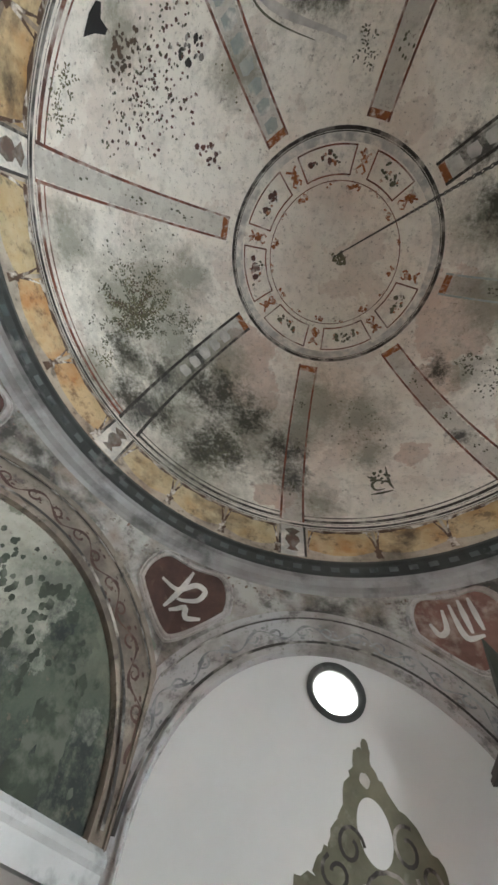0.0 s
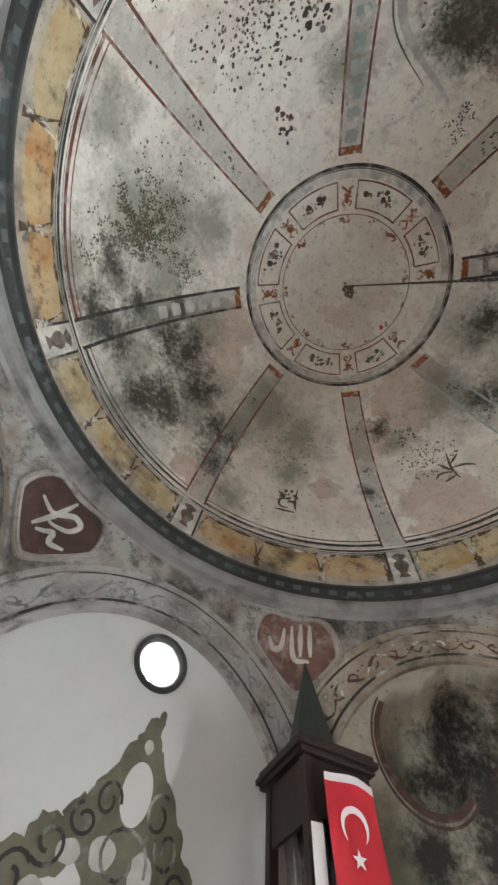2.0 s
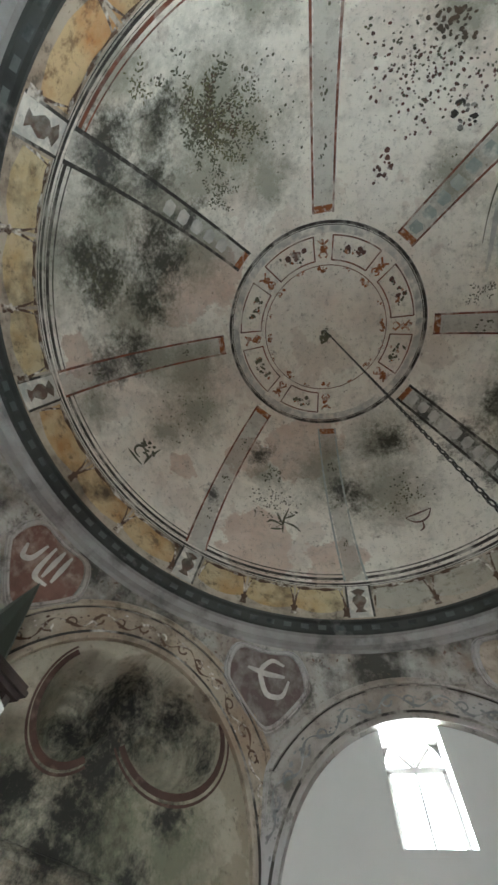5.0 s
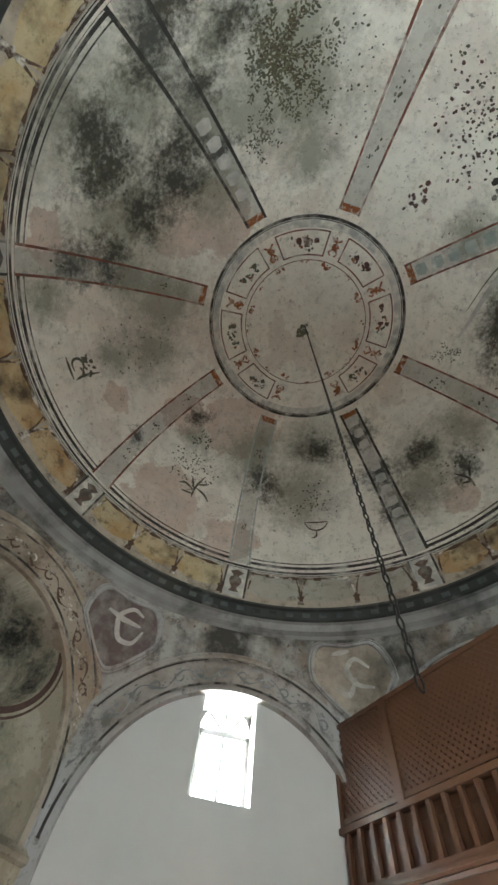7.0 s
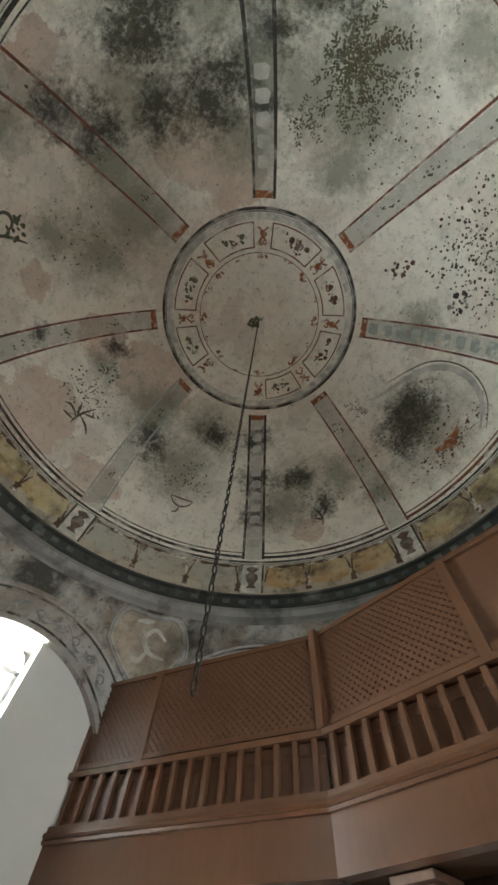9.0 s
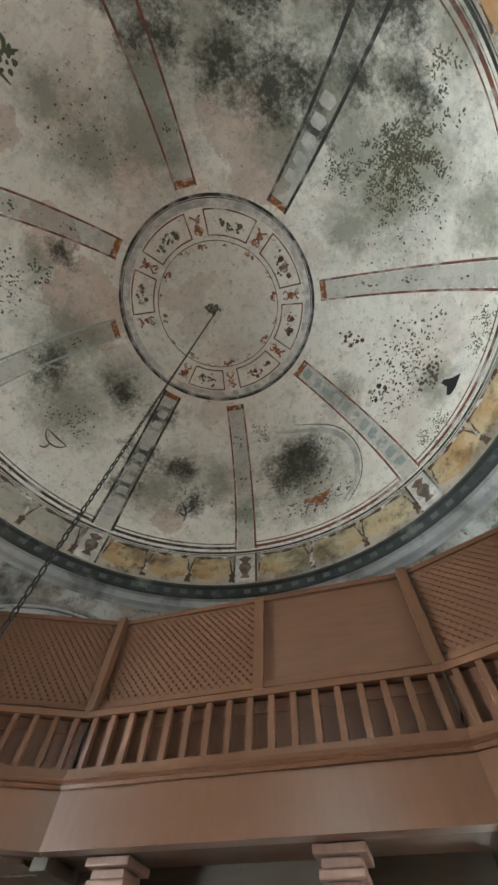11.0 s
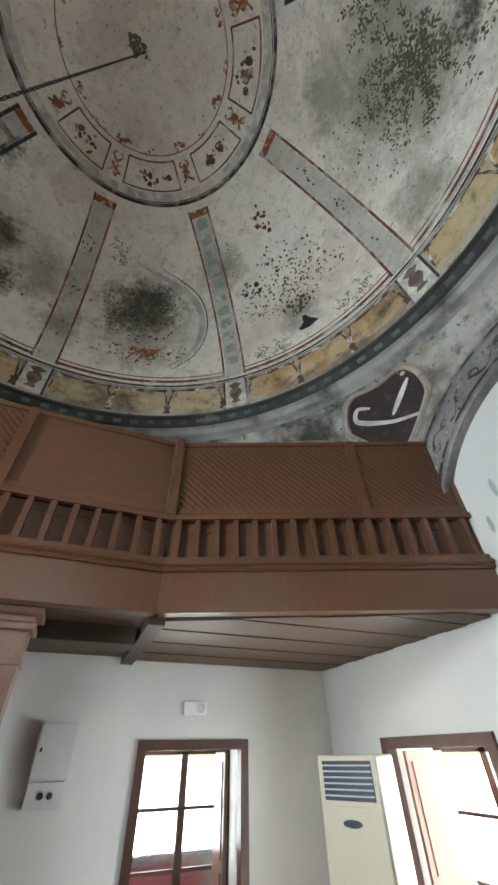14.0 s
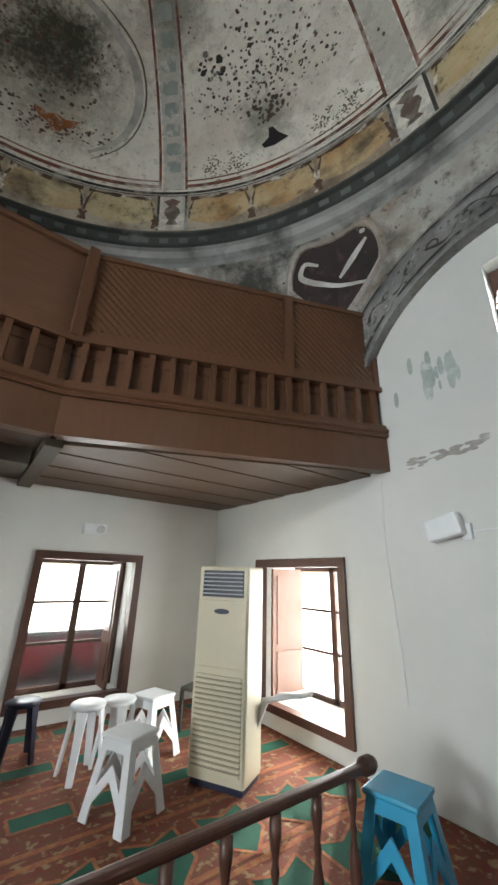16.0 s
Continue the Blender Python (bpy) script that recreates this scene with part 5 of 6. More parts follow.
BALUSTER = None
for s, (a, b) in enumerate(zip(PLAN, PLAN[1:])):
    m, length = along(a, b)
    gpart("fascia", box(bmesh.new(), 0, length, -0.14, 0, GZ0, GZ1 - 0.06, m), M_WOOD, label="glossy brown fascia board")
    bm = bmesh.new()
    prof = [(-0.10, GZ1 - 0.06), (0.03, GZ1 - 0.06), (0.045, GZ1 - 0.035), (0.03, GZ1 - 0.02), (0.055, GZ1), (0.05, GZ1 + 0.03), (-0.10, GZ1 + 0.03)]
    grid(bm, [[m @ Vector((x, y, z)) for y, z in prof] for x in (0, length)])
    gpart("moulding", bm, M_WOOD, label="stepped moulding under the rail")
    gpart("bottom_rail", box(bmesh.new(), 0, length, -0.09, 0.02, GZ1 + 0.03, GZ1 + 0.09, m, 0.004), M_WOOD)
    gpart("top_rail", box(bmesh.new(), 0, length, -0.09, 0.02, GZ2 - 0.06, GZ2, m, 0.004), M_WOOD)
    count = int(length / 0.205)
    for k in range(count):
        x = (k + 0.5) * length / count
        if BALUSTER is None:
            bm = box(bmesh.new(), -0.029, 0.029, -0.055, 0.0, GZ1 + 0.09, GZ2 - 0.06, None, 0.004)
            BALUSTER = gpart("baluster", bm, M_WOOD)
            ob = BALUSTER
        else:
            ob = BALUSTER.copy()
            scene.collection.objects.link(ob)
        ob.matrix_parent_inverse = gallery.matrix_world.inverted() @ m @ Matrix.Translation((x, 0, 0))
    gpart("back_board", box(bmesh.new(), 0, length, -0.10, -0.068, GZ1 + 0.05, GZ2 - 0.07, m), M_WOOD, label="boards behind the balusters")
    gpart("board_rail", box(bmesh.new(), 0, length, -0.068, -0.060, GZ1 + 0.40, GZ1 + 0.43, m), M_WOOD_DULL)
    edges = [0, length * 0.70, length] if s == 2 else [0, length * 0.34, length] if s == 0 else [0, length * 0.48, length]
    for x0, x1 in zip(edges, edges[1:]):
        solid = s == 1 and x0 == 0
        for c in ((x0, x1) if x0 == 0 else (x1,)):
            gpart("screen_post", box(bmesh.new(), c - 0.055, c + 0.055, -0.10, -0.02, GZ2, GZ3, m, 0.004), M_WOOD)
        for z in (GZ2 + 0.03, GZ3 - 0.06):
            gpart("screen_rail", box(bmesh.new(), x0 + 0.055, x1 - 0.055, -0.09, -0.03, z, z + 0.06, m, 0.004), M_WOOD)
        # behind lattice the board's colour carries the shade of the openings
        gpart("screen_backing", box(bmesh.new(), x0 + 0.05, x1 - 0.05, -0.085, -0.078, GZ2 + 0.05, GZ3 - 0.03, m), M_WOOD_DULL if solid else M_SCREENSHADE, label="brown board behind the lattice")
        bm = bmesh.new()
        wide, high = x1 - x0 - 0.11, GZ3 - GZ2 - 0.13
        pitch = 0.085
        n = int((wide + high) / pitch)
        for layer in (0, 1):
            if solid:
                continue
            for k in range(1, n):
                c = k * pitch
                p0 = (max(c - high, 0), min(c, high))
                p1 = (min(c, wide), max(c - wide, 0))
                if p1[0] - p0[0] < 0.02:
                    continue
                q = []
                for px, pz in (p0, p1):
                    px = wide - px if layer else px
                    q.append((x0 + 0.055 + px, GZ2 + 0.09 + pz))
                y = -0.062 + 0.008 * layer
                h = 0.015
                vs = [bm.verts.new(m @ Vector((x + dx, yy, z + dx * (1 if not layer else -1)))) for x, z in q for dx, yy in ((-h, y), (h, y), (h, y - 0.012), (-h, y - 0.012))]
                for f in ((0, 1, 5, 4), (1, 2, 6, 5), (3, 0, 4, 7)):
                    bm.faces.new([vs[i] for i in f])
        tagged(gpart("lattice", bm, M_WOOD, label="diagonal wooden lattice"), kind="stuff")
for p in PLAN[1:3]:
    gpart("corner_post", box(bmesh.new(), p.x - 0.05, p.x + 0.05, p.y - 0.07, p.y + 0.03, GZ2, GZ3 + 0.02, None, 0.006), M_WOOD)
bm = bmesh.new()
fan(bm, [Vector((p.x, p.y - 0.06, GZ0 + 0.02)) for p in PLAN] + [Vector((RIGHT - 0.01, BACK + 0.01, GZ0 + 0.02)), Vector((LEFT + 0.01, BACK + 0.01, GZ0 + 0.02))])
fan(bm, [Vector((p.x, p.y - 0.06, GZ1)) for p in PLAN] + [Vector((RIGHT - 0.01, BACK + 0.01, GZ1)), Vector((LEFT + 0.01, BACK + 0.01, GZ1))])
gpart("gallery_floor", bm, M_SOFFIT, label="boarded soffit of the gallery")
for k in range(11):
    y = BACK + 0.02 + k * 0.295
    ends = [min(3.0, 3.0 * (-1.46 - v) / 1.34) for v in (y, y + 0.285)]
    if ends[1] > 0.2:
        for wall_x, way in ((LEFT + 0.02, 1), (RIGHT - 0.02, -0.94)):
            low, high = GZ0 - 0.012 - 0.008 * (k % 2), GZ0 + 0.015
            foot_print = [(wall_x, y), (wall_x + way * ends[0], y), (wall_x + way * ends[1], y + 0.285), (wall_x, y + 0.285)]
            bm = bmesh.new()
            grid(bm, [[Vector((*foot_print[q % 4], z)) for z in (low, high)] for q in range(5)])
            fan(bm, [Vector((*p, low)) for p in foot_print])
            gpart("soffit_board", bm, M_SOFFIT)
# main beam on the columns, and its cross beam
gpart("beam", box(bmesh.new(), -2.0, 1.6, -3.50, -3.24, GZ0 - 0.15, GZ0 + 0.05, None, 0.01), M_OLDBEAM, label="grey-brown wooden beam")
gpart("beam", box(bmesh.new(), -2.0, 1.6, -3.90, -3.66, GZ0 - 0.10, GZ0 + 0.05, None, 0.01), M_OLDBEAM)
gpart("cross_beam", box(bmesh.new(), -2.20, -2.04, BACK + 0.02, -2.75, GZ0 - 0.07, GZ0 + 0.05, None, 0.01), M_OLDBEAM)
gpart("cross_beam", box(bmesh.new(), 1.52, 1.68, BACK + 0.02, -2.75, GZ0 - 0.07, GZ0 + 0.05, None, 0.01), M_OLDBEAM)
M_COLUMN = wood("pink_column_paint", (0.25, 0.15, 0.115), (0.20, 0.12, 0.09), 0.4, (8.0, 8.0, 1.0))
for x in (-0.93, 0.98):
    column = gpart("column", box(bmesh.new(), x - 0.13, x + 0.13, -3.13, -2.87, 0.0, GZ0 - 0.17, None, 0.02), M_COLUMN, label="square pinkish painted wooden column")
    for z, g in ((GZ0 - 0.17, 0.17), (GZ0 - 0.11, 0.15), (GZ0 - 0.05, 0.20), (GZ0 - 0.43, 0.145)):
        part("capital", box(bmesh.new(), x - g, x + g, -3.0 - g, -3.0 + g, z, z + 0.055, None, 0.012), M_COLUMN, column).matrix_parent_inverse = Matrix()
    for q in range(3):
        part("flute", box(bmesh.new(), x - 0.075 + q * 0.06, x - 0.045 + q * 0.06, -2.875, -2.862, 0.3, GZ0 - 0.49, None, 0.004), M_COLUMN, column)
for ob in list(gallery.children):
    for kid in ob.children:
        kid.matrix_parent_inverse = Matrix()

# ---- pulpit kiosk with flag ----
minbar = tagged(empty("pulpit", (1.15, 4.20, 0), -8), "dark wooden pulpit kiosk with a green pointed spire", "pulpit")
W, D, EAVE = 0.72, 0.78, 3.92
for x in (0, W - 0.09):
    for y in (0, D - 0.09):
        box_part("post", x, x + 0.09, y, y + 0.09, 0, EAVE - 0.05, M_MINBAR, minbar)
box_part("header_board", 0.09, W - 0.09, 0.02, 0.06, EAVE - 0.45, EAVE - 0.05, M_MINBAR, minbar)
box_part("header_board", 0.02, 0.06, 0.09, D - 0.09, EAVE - 0.50, EAVE - 0.05, M_MINBAR, minbar)
box_part("header_board", W - 0.06, W - 0.02, 0.09, D - 0.09, EAVE - 0.45, EAVE - 0.05, M_MINBAR, minbar)
box_part("side_panel", 0.02, 0.05, 0.09, D - 0.09, 0.4, 2.6, M_MINBAR, minbar)
box_part("side_panel", W - 0.05, W - 0.02, 0.09, D - 0.09, 0.4, 2.6, M_MINBAR, minbar)
box_part("kiosk_floor", 0.0, W, 0.0, D, 1.6, 1.66, M_MINBAR, minbar)
for g, z in ((0.05, EAVE - 0.05), (0.085, EAVE), (0.06, EAVE + 0.05)):
    box_part("eave", -g, W + g, -g, D + g, z, z + 0.05, M_MINBAR, minbar, "dark moulded eave")
bm = bmesh.new()
h = 0.30
rings = []
for r, z in ((0.38, EAVE + 0.10), (0.30, EAVE + 0.16), (0.27, EAVE + 0.22), (0.01, EAVE + 1.22)):
    rings.append([bm.verts.new((W / 2 + r * math.cos(math.pi / 4 * q + math.pi / 8), D / 2 + r * math.sin(math.pi / 4 * q + math.pi / 8), z)) for q in range(8)])
for a, b in zip(rings, rings[1:]):
    for q in range(8):
        bm.faces.new((a[q], a[(q + 1) % 8], b[(q + 1) % 8], b[q]))
part("spire", bm, M_SPIRE, minbar, "dull green pointed spire")
box_part("stair_side", W / 2 - 0.40, W / 2 - 0.34, -2.0, 0.0, 0.0, 1.3, M_MINBAR, minbar)
box_part("stair_side", W / 2 + 0.34, W / 2 + 0.40, -2.0, 0.0, 0.0, 1.3, M_MINBAR, minbar)

flag = tagged(empty("flag", (1.15, 4.20, 0), -8), "red cloth flag with white crescent and star on the pulpit", "flag")
FX0, FX1, FZ0, FZ1 = 0.14, 0.66, 2.84, 3.72
drop = lambda x, z: Vector((x, -0.10 - 0.016 * math.sin(14 * x + 2 * z) - 0.012 * math.sin(5 * z), z))
bm = bmesh.new()
grid(bm, [[drop(FX0 + (FX1 - FX0) * i / 16, FZ0 + (FZ1 - FZ0) * j / 24 + 0.03 * math.sin(3.1 * i / 16)) for i in range(17)] for j in range(25)])
cloth = part("cloth", bm, M_FLAG, flag, "red cloth", smooth=True)
bm = bmesh.new()
grid(bm, [[drop(FX0 + (FX1 - FX0) * i / 16, z + 0.03 * math.sin(3.1 * i / 16)) + Vector((0, -0.004, 0)) for i in range(17)] for z in (FZ1 - 0.05, FZ1 + 0.01)])
part("heading", bm, M_WHITECLOTH, flag, "white heading band")
bm = bmesh.new()
cx, cz, r = 0.40, 3.42, 0.125
rows = [[], []]
for q in range(29):
    t = radians(36 + 288 * q / 28)
    inner_c, ri = cx + 0.0, r * 0.8
    out = (cx + r * math.sin(t + math.pi), cz + r * math.cos(t + math.pi))
    width = 0.048 * math.sin(math.pi * q / 28) ** 0.7
    inn = (cx + (r - width) * math.sin(t + math.pi), cz + (r - width) * math.cos(t + math.pi))
    rows[0].append(drop(*out) + Vector((0, -0.006, 0)))
    rows[1].append(drop(*inn) + Vector((0, -0.006, 0)))
grid(bm, rows)
part("crescent", bm, M_WHITECLOTH, flag, "white crescent")
bm = bmesh.new()
fan(bm, [drop(cx + k * math.sin(math.pi * q / 5), cz - 0.20 + k * math.cos(math.pi * q / 5)) + Vector((0, -0.006, 0)) for q, k in ((q, 0.062 if q % 2 == 0 else 0.025) for q in range(10))])
part("star", bm, M_WHITECLOTH, flag, "white star")
banner = tagged(empty("banner", (1.15, 4.20, 0), -8), "narrow white cloth strip hanging on the pulpit", "cloth")
bm = bmesh.new()
grid(bm, [[Vector((x, -0.05 - 0.01 * math.sin(20 * x), z)) for x in (0.0, 0.04, 0.08, 0.11)] for z in (1.9, 2.6, 3.38)])
part("strip", bm, M_WHITECLOTH, banner)

# ---- chain ----
chain = tagged(empty("chain", (0, 0, 0)), "thin dark iron chandelier chain from the crown", "chain")
link_mesh = None
for k in range(150):
    z = ZTOP - 0.05 - k * 0.061
    if link_mesh is None:
        bm = bmesh.new()
        rows = []
        for q in range(13):
            t = 2 * math.pi * q / 12
            c = Vector((0.013 * math.cos(t), 0, 0.033 * math.sin(t)))
            n = Vector((math.cos(t), 0, math.sin(t)))
            rows.append([c + 0.0065 * (n * math.cos(s) + Vector((0, 1, 0)) * math.sin(s)) for s in (0, 1.57, 3.14, 4.71, 6.28)])
        grid(bm, rows)
        ob = part("link", bm, M_IRON, chain)
        link_mesh = ob.data
    else:
        ob = new("link", link_mesh)
        ob.parent = chain
    ob.matrix_basis = pose(0, 0, z, 0, 0, 90 * (k % 2))

# ---- floor coverings ----
carpet = tagged(box_part("carpet", LEFT + 0.02, RIGHT - 0.02, BACK + 0.02, FRONT - 0.02, -0.012, 0.0, M_CARPET, bevel=0), "red patterned prayer carpet with green arch panels", "carpet")
for j, y in enumerate((-4.55, -3.75, -2.95, -2.05, -1.35)):
    for i in range(10):
        x = -4.85 + 0.56 * i
        if x > -0.6:
            continue
        big = j >= 3
        pts = [(-0.20, -0.26), (0.0, -0.17), (0.20, -0.26), (0.20, 0.10), (0.0, 0.30), (-0.20, 0.10)] if big else [(-0.22, -0.10), (0.22, -0.10), (0.22, 0.10), (-0.22, 0.10)]
        bm = bmesh.new()
        fan(bm, [Vector((x + px, y + py, 0.004)) for px, py in pts])
        ob = part("green_panel", bm, M_CARPETGREEN, carpet)
        bm = bmesh.new()
        ring = [Vector((x + px * 1.0, y + py * 1.0, 0.006)) for px, py in pts]
        for a, b in zip(ring, ring[1:] + ring[:1]):
            ribbon(bm, [a, b], [Vector((0, 0, 1))] * 2, 0.013)
        part("edge_stitch", bm, M_CARPETBORDER, ob)
for y in (-1.70, -1.78, -2.45, -2.58, -3.35, -4.15):
    bm = bmesh.new()
    fan(bm, [Vector((x, y + d, 0.003)) for x, d in ((LEFT + 0.05, -0.025), (0, -0.025), (0, 0.025), (LEFT + 0.05, 0.025))])
    part("border_stripe", bm, M_CARPETBORDER, carpet)

# ---- standing air conditioner ----
ac = tagged(empty("air_conditioner", (-3.865, -2.545, 0), 119), "tall cream floor-standing air conditioner beside the window", "air conditioner")
AW, AD, AH = 0.56, 0.38, 1.82     # local: x across the front, y depth behind, z up; front faces -y
box_part("plinth", -AW / 2 + 0.02, AW / 2 - 0.02, 0.02, AD - 0.02, 0.0, 0.05, M_NAVY, ac)
box_part("body", -AW / 2, AW / 2, 0.0, AD, 0.05, AH, M_BEIGE, ac, bevel=0.022)
box_part("front_panel", -AW / 2 + 0.012, AW / 2 - 0.012, -0.012, 0.0, 0.07, 0.92, M_BEIGE, ac)
box_part("front_panel", -AW / 2 + 0.012, AW / 2 - 0.012, -0.010, 0.0, 0.935, 1.50, M_BEIGE, ac)
outlet = box_part("air_outlet", -AW / 2 + 0.05, AW / 2 - 0.05, -0.008, 0.02, 1.53, 1.78, M_NAVY, ac, "dark air outlet")
for k in range(6):
    box_part("louvre", -AW / 2 + 0.055, AW / 2 - 0.055, -0.018, -0.002, 1.555 + 0.038 * k, 1.566 + 0.038 * k, M_GREYBOX, outlet, bevel=0.003)
# flat panel whose dark colour gives the shade between the slats
box_part("grille_recess", -AW / 2 + 0.035, AW / 2 - 0.035, -0.015, -0.006, 0.13, 0.86, M_GRILLESHADE, ac, "intake grille backing, coloured darker for the shade between slats")
for k in range(18):
    box_part("grille_slat", -AW / 2 + 0.035, AW / 2 - 0.035, -0.034, -0.012, 0.135 + 0.041 * k, 0.160 + 0.041 * k, M_BEIGE, ac, bevel=0.004)
bm = bmesh.new()
fan(bm, [Vector((0.085 * math.cos(2 * math.pi * q / 24), -0.0135, 1.40 + 0.024 * math.sin(2 * math.pi * q / 24))) for q in range(24)])
part("badge", bm, M_NAVY, ac, "dark oval badge")
for x, w in ((-0.2, 0.03), (0.12, 0.07)):
    box_part("label_bar", x, x + w, -0.0125, -0.0100, 1.462, 1.470, M_GREYBOX, ac, bevel=0)
bm = bmesh.new()
pts = [Vector(p) for p in ((0.25, 0.30, 0.42), (0.33, 0.34, 0.62), (0.48, 0.40, 0.66), (0.62, 0.55, 0.66), (0.66, 0.75, 0.64))]
rows = []
for q, p in enumerate(pts):
    d = (pts[min(q + 1, 4)] - pts[max(q - 1, 0)]).normalized()
    s = d.orthogonal().normalized()
    t = d.cross(s)
    rows.append([p + 0.035 * (s * math.cos(b) + t * math.sin(b)) for b in [2 * math.pi * e / 12 for e in range(13)]])
grid(bm, rows)
part("hose", bm, M_WHITECLOTH, ac, "white wrapped hose", smooth=True)


# ---- stools ----
def stool(place, turn, material, label, height=0.54, round_top=False):
    ob = tagged(empty("stool", place, turn), label, "stool", "plastic stools")
    top, foot_w = 0.145, 0.225
    if round_top:
        bm = lathe(bmesh.new(), [(0.10, height - 0.05), (0.15, height - 0.04), (0.165, height - 0.015), (0.155, height), (0.02, height - 0.004)], 28)
        part("seat", bm, material, ob, smooth=True)
    else:
        box_part("seat", -top - 0.015, top + 0.02, -top - 0.02, top + 0.02, height - 0.035, height, material, ob, bevel=0.016)
        for k in range(4):
            m = pose(0, 0, 0, 0, 0, 90 * k)
            bm = bmesh.new()
            t = (height - 0.035)
            # side web with a downward pointing opening
            w0, w1 = top, foot_w
            y0, y1 = -top, -foot_w
            P = lambda x, z: m @ Vector((x * (w1 + (w0 - w1) * z / t) / 0.19, y1 + (y0 - y1) * z / t, z))
            for sgn in (-1, 1):
                for strip in ([(0.19, 0), (0.12, 0), (0.12, 0.12), (0.19, 0.12)], [(0.19, 0.12), (0.12, 0.12), (0.12, 0.22), (0.19, 0.22)], [(0.19, 0.22), (0.12, 0.22), (0.11, t - 0.07), (0.19, t - 0.07)],
                              [(0.19, t - 0.07), (0.11, t - 0.07), (0.11, t), (0.19, t)], [(0.12, 0.12), (0.0, t - 0.24), (0.0, t - 0.14), (0.12, 0.22)], [(0.11, t - 0.07), (0.0, t - 0.07), (0.0, t), (0.11, t)]):
                    fan(bm, [P(sgn * x, z) for x, z in strip])
            bmesh.ops.remove_doubles(bm, verts=bm.verts, dist=0.0005)
            bmesh.ops.recalc_face_normals(bm, faces=bm.faces)
            bmesh.ops.solidify(bm, geom=bm.faces, thickness=0.012)
            part("leg", bm, material, ob)
        return ob
    for k in range(4):
        a = math.pi / 2 * k + 0.78
        bm = bmesh.new()
        rows = []
        for z, r, w in ((height - 0.04, 0.13, 0.05), (height * 0.6, 0.15, 0.035), (0.0, 0.20, 0.028)):
            c = Vector((r * math.cos(a), r * math.sin(a), z))
            s = Vector((-math.sin(a), math.cos(a), 0)) * w
            n = Vector((math.cos(a), math.sin(a), 0)) * 0.012
            rows.append([c - s - n, c - s + n, c + s + n, c + s - n, c - s - n])
        grid(bm, rows)
        part("leg", bm, material, ob)
    return ob


stool((-3.12, -2.66, 0), 25, M_PLASTIC, "white plastic stool with V-cut sides on the carpet", 0.54)
stool((-3.66, -3.48, 0), 20, M_PLASTIC, "white plastic stool with V-cut sides by the wall", 0.54)
stool((-2.98, -3.44, 0), 10, M_PLASTIC, "white round-topped plastic stool", 0.56, True)
stool((-3.30, -3.50, 0), 40, M_PLASTIC, "white round-topped plastic stool", 0.54, True)
stool((-2.52, -4.05, 0), 0, M_NAVY, "dark navy plastic stool with a metallic cover", 0.50, True)
stool((-4.16, -0.93, 0), 12, M_BLUEPLASTIC, "bright blue plastic stool with V-cut sides", 0.55)

# ---- wooden rail across the carpet ----
RY, RZ = -0.98, 0.70
rail = tagged(empty("balustrade", (0, RY, 0)), "low dark wooden balustrade with turned balusters", "balustrade")
bm = box(bmesh.new(), -3.90, -0.9, -0.028, 0.028, RZ - 0.04, RZ + 0.005, None, 0.014)
part("handrail", bm, M_FRAME, rail)
part("rail_end", lathe(bmesh.new(), [(0.0, -0.07), (0.035, -0.065), (0.05, -0.03), (0.05, 0.03), (0.03, 0.065), (0.0, 0.07)], 16, Matrix.Translation((-3.93, 0, RZ - 0.015)) @ pose(0, 0, 0, 0, 90, 0)), M_FRAME, rail)
box_part("bottom_rail", -3.85, -0.9, -0.03, 0.03, 0.0, 0.05, M_FRAME, rail)
turned = None
for k in range(11):
    x = -3.78 + 0.285 * k
    if turned is None:
        bm = lathe(bmesh.new(), [(0.03, 0.05), (0.03, 0.12), (0.018, 0.15), (0.036, 0.24), (0.03, 0.32), (0.014, 0.40), (0.022, 0.44), (0.014, 0.47), (0.026, 0.54), (0.03, 0.57), (0.03, RZ - 0.045)], 16)
        ob = part("baluster", bm, M_FRAME, rail, smooth=True)
        turned = ob.data
    else:
        ob = new("baluster", turned)
        ob.parent = rail
    ob.matrix_basis = pose(x, 0, 0)

# ---- fittings on the walls ----
panel_box = tagged(empty("electrical_box", (-1.50, BACK, 1.42)), "grey metal electrical cabinet with a smaller box below", "electrical box")
box_part("cabinet", -0.20, 0.20, 0.0, 0.12, 0.22, 0.72, M_GREYBOX, panel_box, bevel=0.008)
box_part("cabinet_door", -0.185, 0.185, 0.12, 0.128, 0.235, 0.705, M_GREYBOX, panel_box)
box_part("lock", 0.13, 0.155, 0.128, 0.136, 0.46, 0.50, M_NAVY, panel_box)
box_part("lower_box", -0.18, 0.18, 0.0, 0.08, 0.0, 0.21, M_GREYBOX, panel_box, bevel=0.008)
for x in (-0.06, 0.03):
    part("socket", lathe(bmesh.new(), [(0.03, 0.0), (0.03, 0.012), (0.02, 0.014)], 16, pose(x, 0.08, 0.10, -90)), M_NAVY, panel_box)
emergency = tagged(empty("emergency_lamp", (-3.12, BACK, 2.30)), "small white emergency lamp box on the wall", "lamp")
box_part("housing", -0.16, 0.16, 0.0, 0.06, -0.07, 0.09, M_PLASTIC, emergency, bevel=0.012)
part("lens", lathe(bmesh.new(), [(0.055, 0.0), (0.055, 0.02), (0.03, 0.03)], 20, pose(-0.07, 0.06, 0.01, -90)), M_GREYBOX, emergency)
wall_lamp = tagged(empty("wall_lamp", (LEFT, -0.82, 2.18)), "white plastic flood lamp on a wall bracket", "lamp")
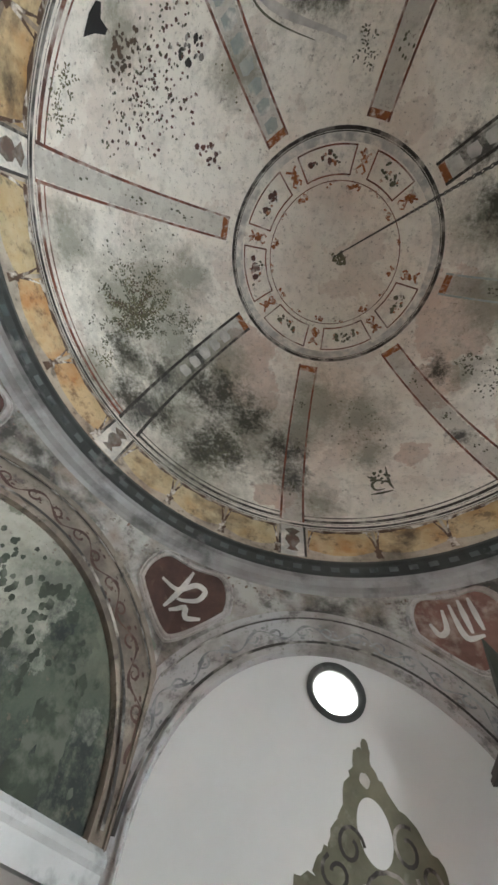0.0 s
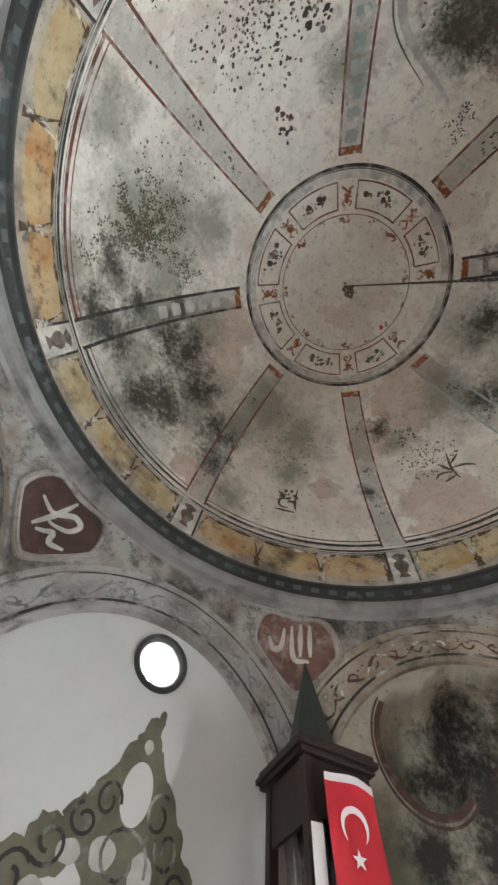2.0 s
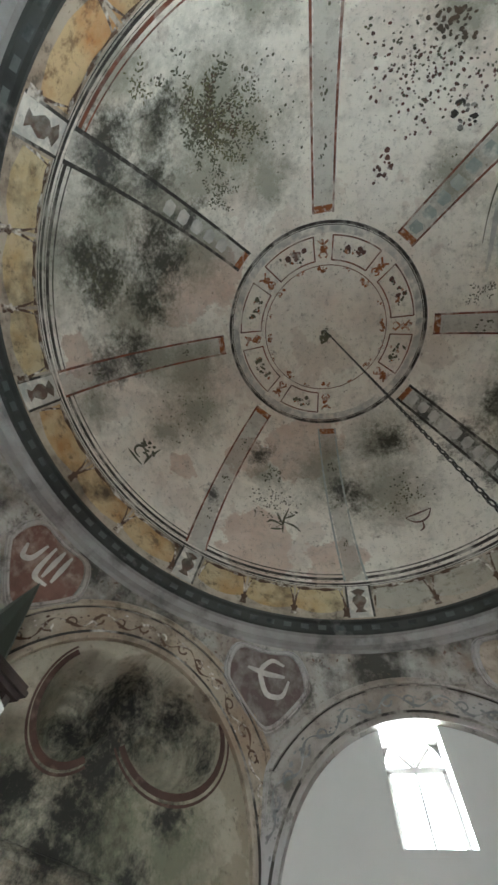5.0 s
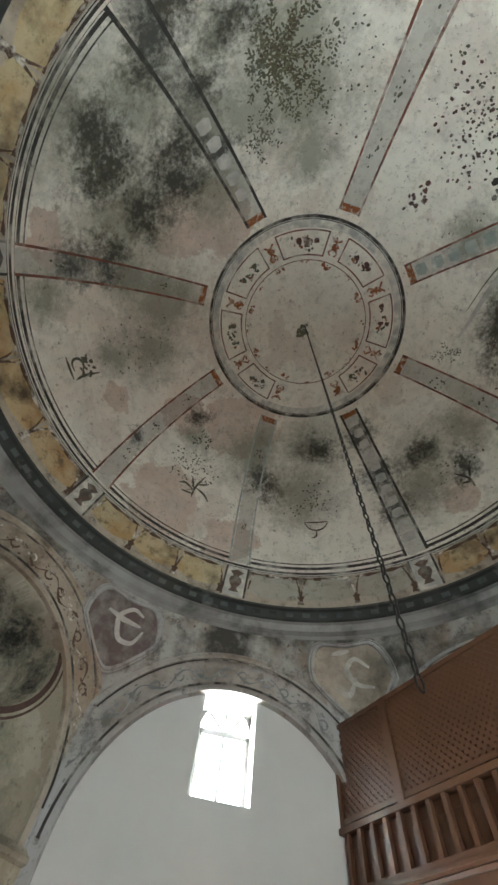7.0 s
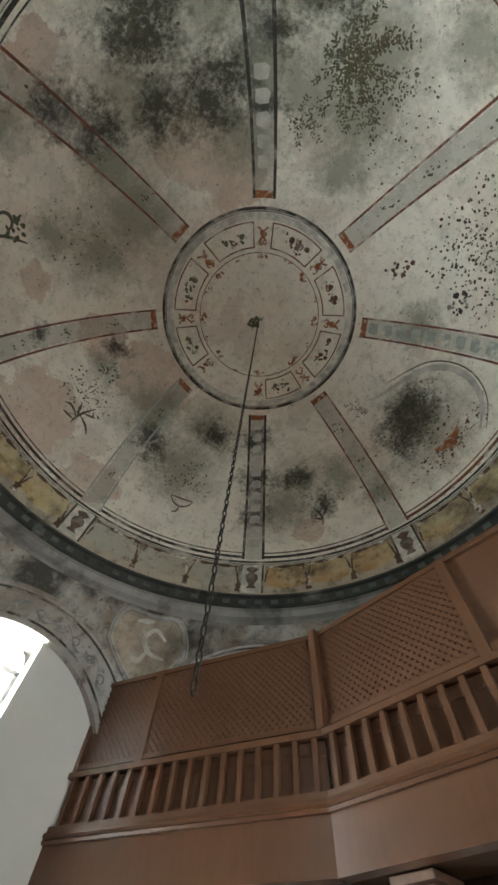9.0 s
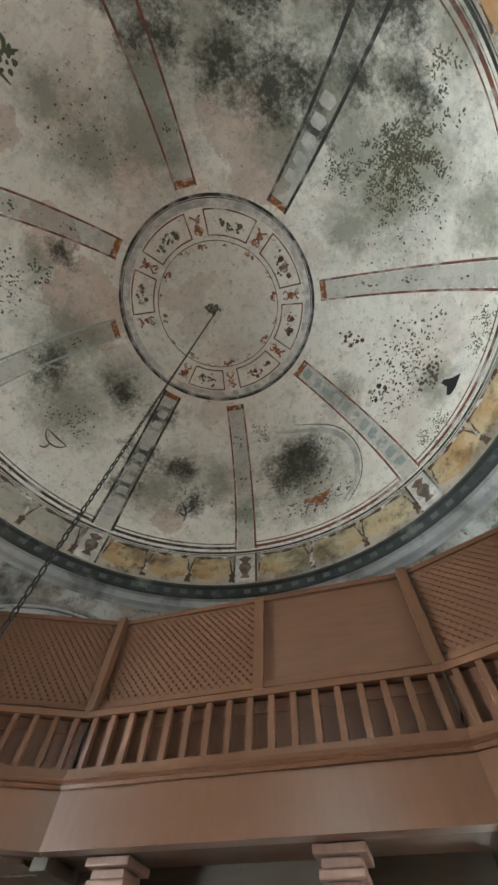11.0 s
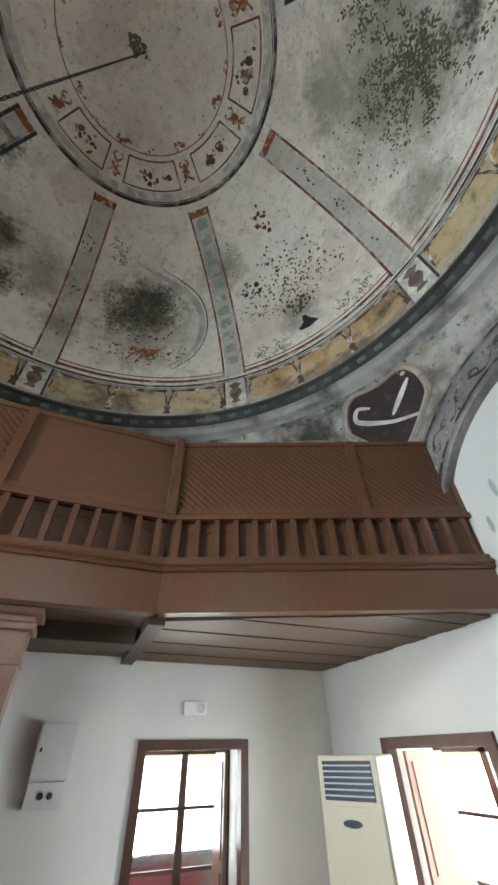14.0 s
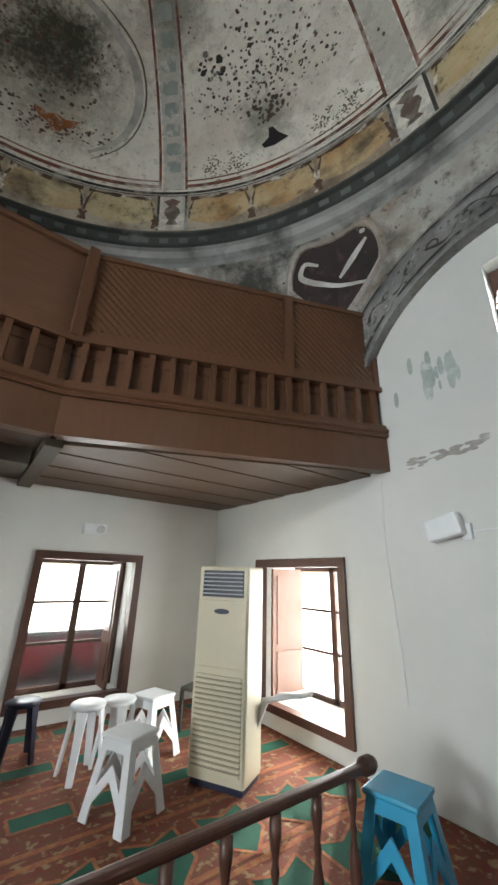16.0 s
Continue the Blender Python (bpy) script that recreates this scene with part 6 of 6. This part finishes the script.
box_part("housing", 0.03, 0.16, -0.20, 0.12, -0.08, 0.12, M_PLASTIC, wall_lamp, bevel=0.03, m=pose(0, 0, 0, 12, 0, 0))
box_part("bracket", 0.0, 0.05, 0.08, 0.16, -0.10, 0.04, M_PLASTIC, wall_lamp)
cable = tagged(empty("cable", (LEFT, 0, 0)), "thin pale cable along the white wall", "cable")
for pts in ([Vector((0.008, -1.50 + 0.03 * math.sin(2.2 * z) + (0.10 * (0.9 - z) ** 2 if z < 0.9 else 0), z)) for z in [2.75 - 0.10 * q for q in range(22)]], [Vector((0.008, -0.85 + 0.25 * q, 2.14 + 0.015 * q)) for q in range(16)]):
    rows = []
    for q, c in enumerate(pts):
        d = (pts[min(q + 1, len(pts) - 1)] - pts[max(q - 1, 0)]).normalized()
        side = d.cross(Vector((1, 0, 0)))
        rows.append([c + 0.005 * (side * math.cos(b) + Vector((1, 0, 0)) * math.sin(b)) for b in (0, 1.05, 2.1, 3.14, 4.19, 5.24, 6.283)])
    part("wire", grid(bmesh.new(), rows), M_PLASTIC, cable)
# broken remains of a painted border on the left wall
bm = bmesh.new()
rng = random.Random(5)
for q in range(40):
    y, z = -1.15 + rng.uniform(0, 0.75), 2.90 + rng.uniform(-0.05, 0.05)
    s = rng.uniform(0.02, 0.06)
    fan(bm, [Vector((LEFT + 0.004 + 0.0001 * q, y + 1.6 * s * math.cos(b) * rng.uniform(0.5, 1), z + 0.35 * s * math.sin(b) + 0.10 * (y + 0.8))) for b in [math.pi * e / 4 for e in range(8)]])
stain = part("wall_stain", bm, M_ARCH, bpy.data.objects["wall_left"], "grey remains of a painted border")
bm = bmesh.new()
for q in range(26):
    y, z = rng.gauss(-0.75, 0.16), rng.gauss(3.75, 0.13)
    s = rng.uniform(0.03, 0.08)
    fan(bm, [Vector((LEFT + 0.004 + 0.0001 * q, y + 0.5 * s * math.cos(b), z + 1.8 * s * math.sin(b))) for b in [math.pi * e / 4 for e in range(8)]])
part("faded_trees", bm, M_FADED := paint("faded_green_paint", (0.50, 0.56, 0.54), ground=(0.70, 0.70, 0.69)), bpy.data.objects["wall_left"], "faded green painted trees")
# chair back and plant by the back wall
chair = tagged(empty("chair", (-4.45, -3.75, 0), 120), "dark green chair half hidden behind the air conditioner", "chair")
box_part("seat", -0.22, 0.22, -0.22, 0.22, 0.42, 0.46, M_SPIRE, chair, bevel=0.015)
for x in (-0.2, 0.2):
    for y in (-0.2, 0.2):
        box_part("leg", x - 0.02, x + 0.02, y - 0.02, y + 0.02, 0.0, 0.42, M_SPIRE, chair)
    box_part("back_post", x - 0.02, x + 0.02, 0.18, 0.22, 0.46, 1.35, M_SPIRE, chair)
for z in (0.8, 1.0, 1.25):
    box_part("back_rail", -0.2, 0.2, 0.185, 0.215, z, z + 0.08, M_SPIRE, chair)

# hanging plant on the back wall
plant = tagged(empty("hanging_plant", (0.12, BACK + 0.10, 2.30)), "small dark green trailing plant on the wall", "plant")
rng = random.Random(11)
bm = bmesh.new()
for q in range(90):
    t = rng.random()
    c = Vector((0.10 * math.sin(5 * t) + rng.gauss(0, 0.05), rng.gauss(0, 0.035), 0.40 * (1 - t) - 0.25 * t + rng.gauss(0, 0.03)))
    a, b, r = rng.uniform(0, 6.3), rng.uniform(-0.8, 0.8), rng.uniform(0.02, 0.04)
    d = Vector((math.cos(a) * math.cos(b), math.sin(a) * math.cos(b), math.sin(b)))
    e = d.orthogonal().normalized()
    fan(bm, [c, c + r * (d * 0.6 + e * 0.45), c + r * d * 1.5, c + r * (d * 0.6 - e * 0.45)])
part("leaves", bm, M_PLANT := surface("plant_leaf", (0.02, 0.06, 0.02), (0.035, 0.08, 0.03), 9.0, 0.5), plant)
box_part("wall_pot", -0.08, 0.08, -0.09, 0.05, 0.30, 0.42, M_NAVY, plant, bevel=0.02)
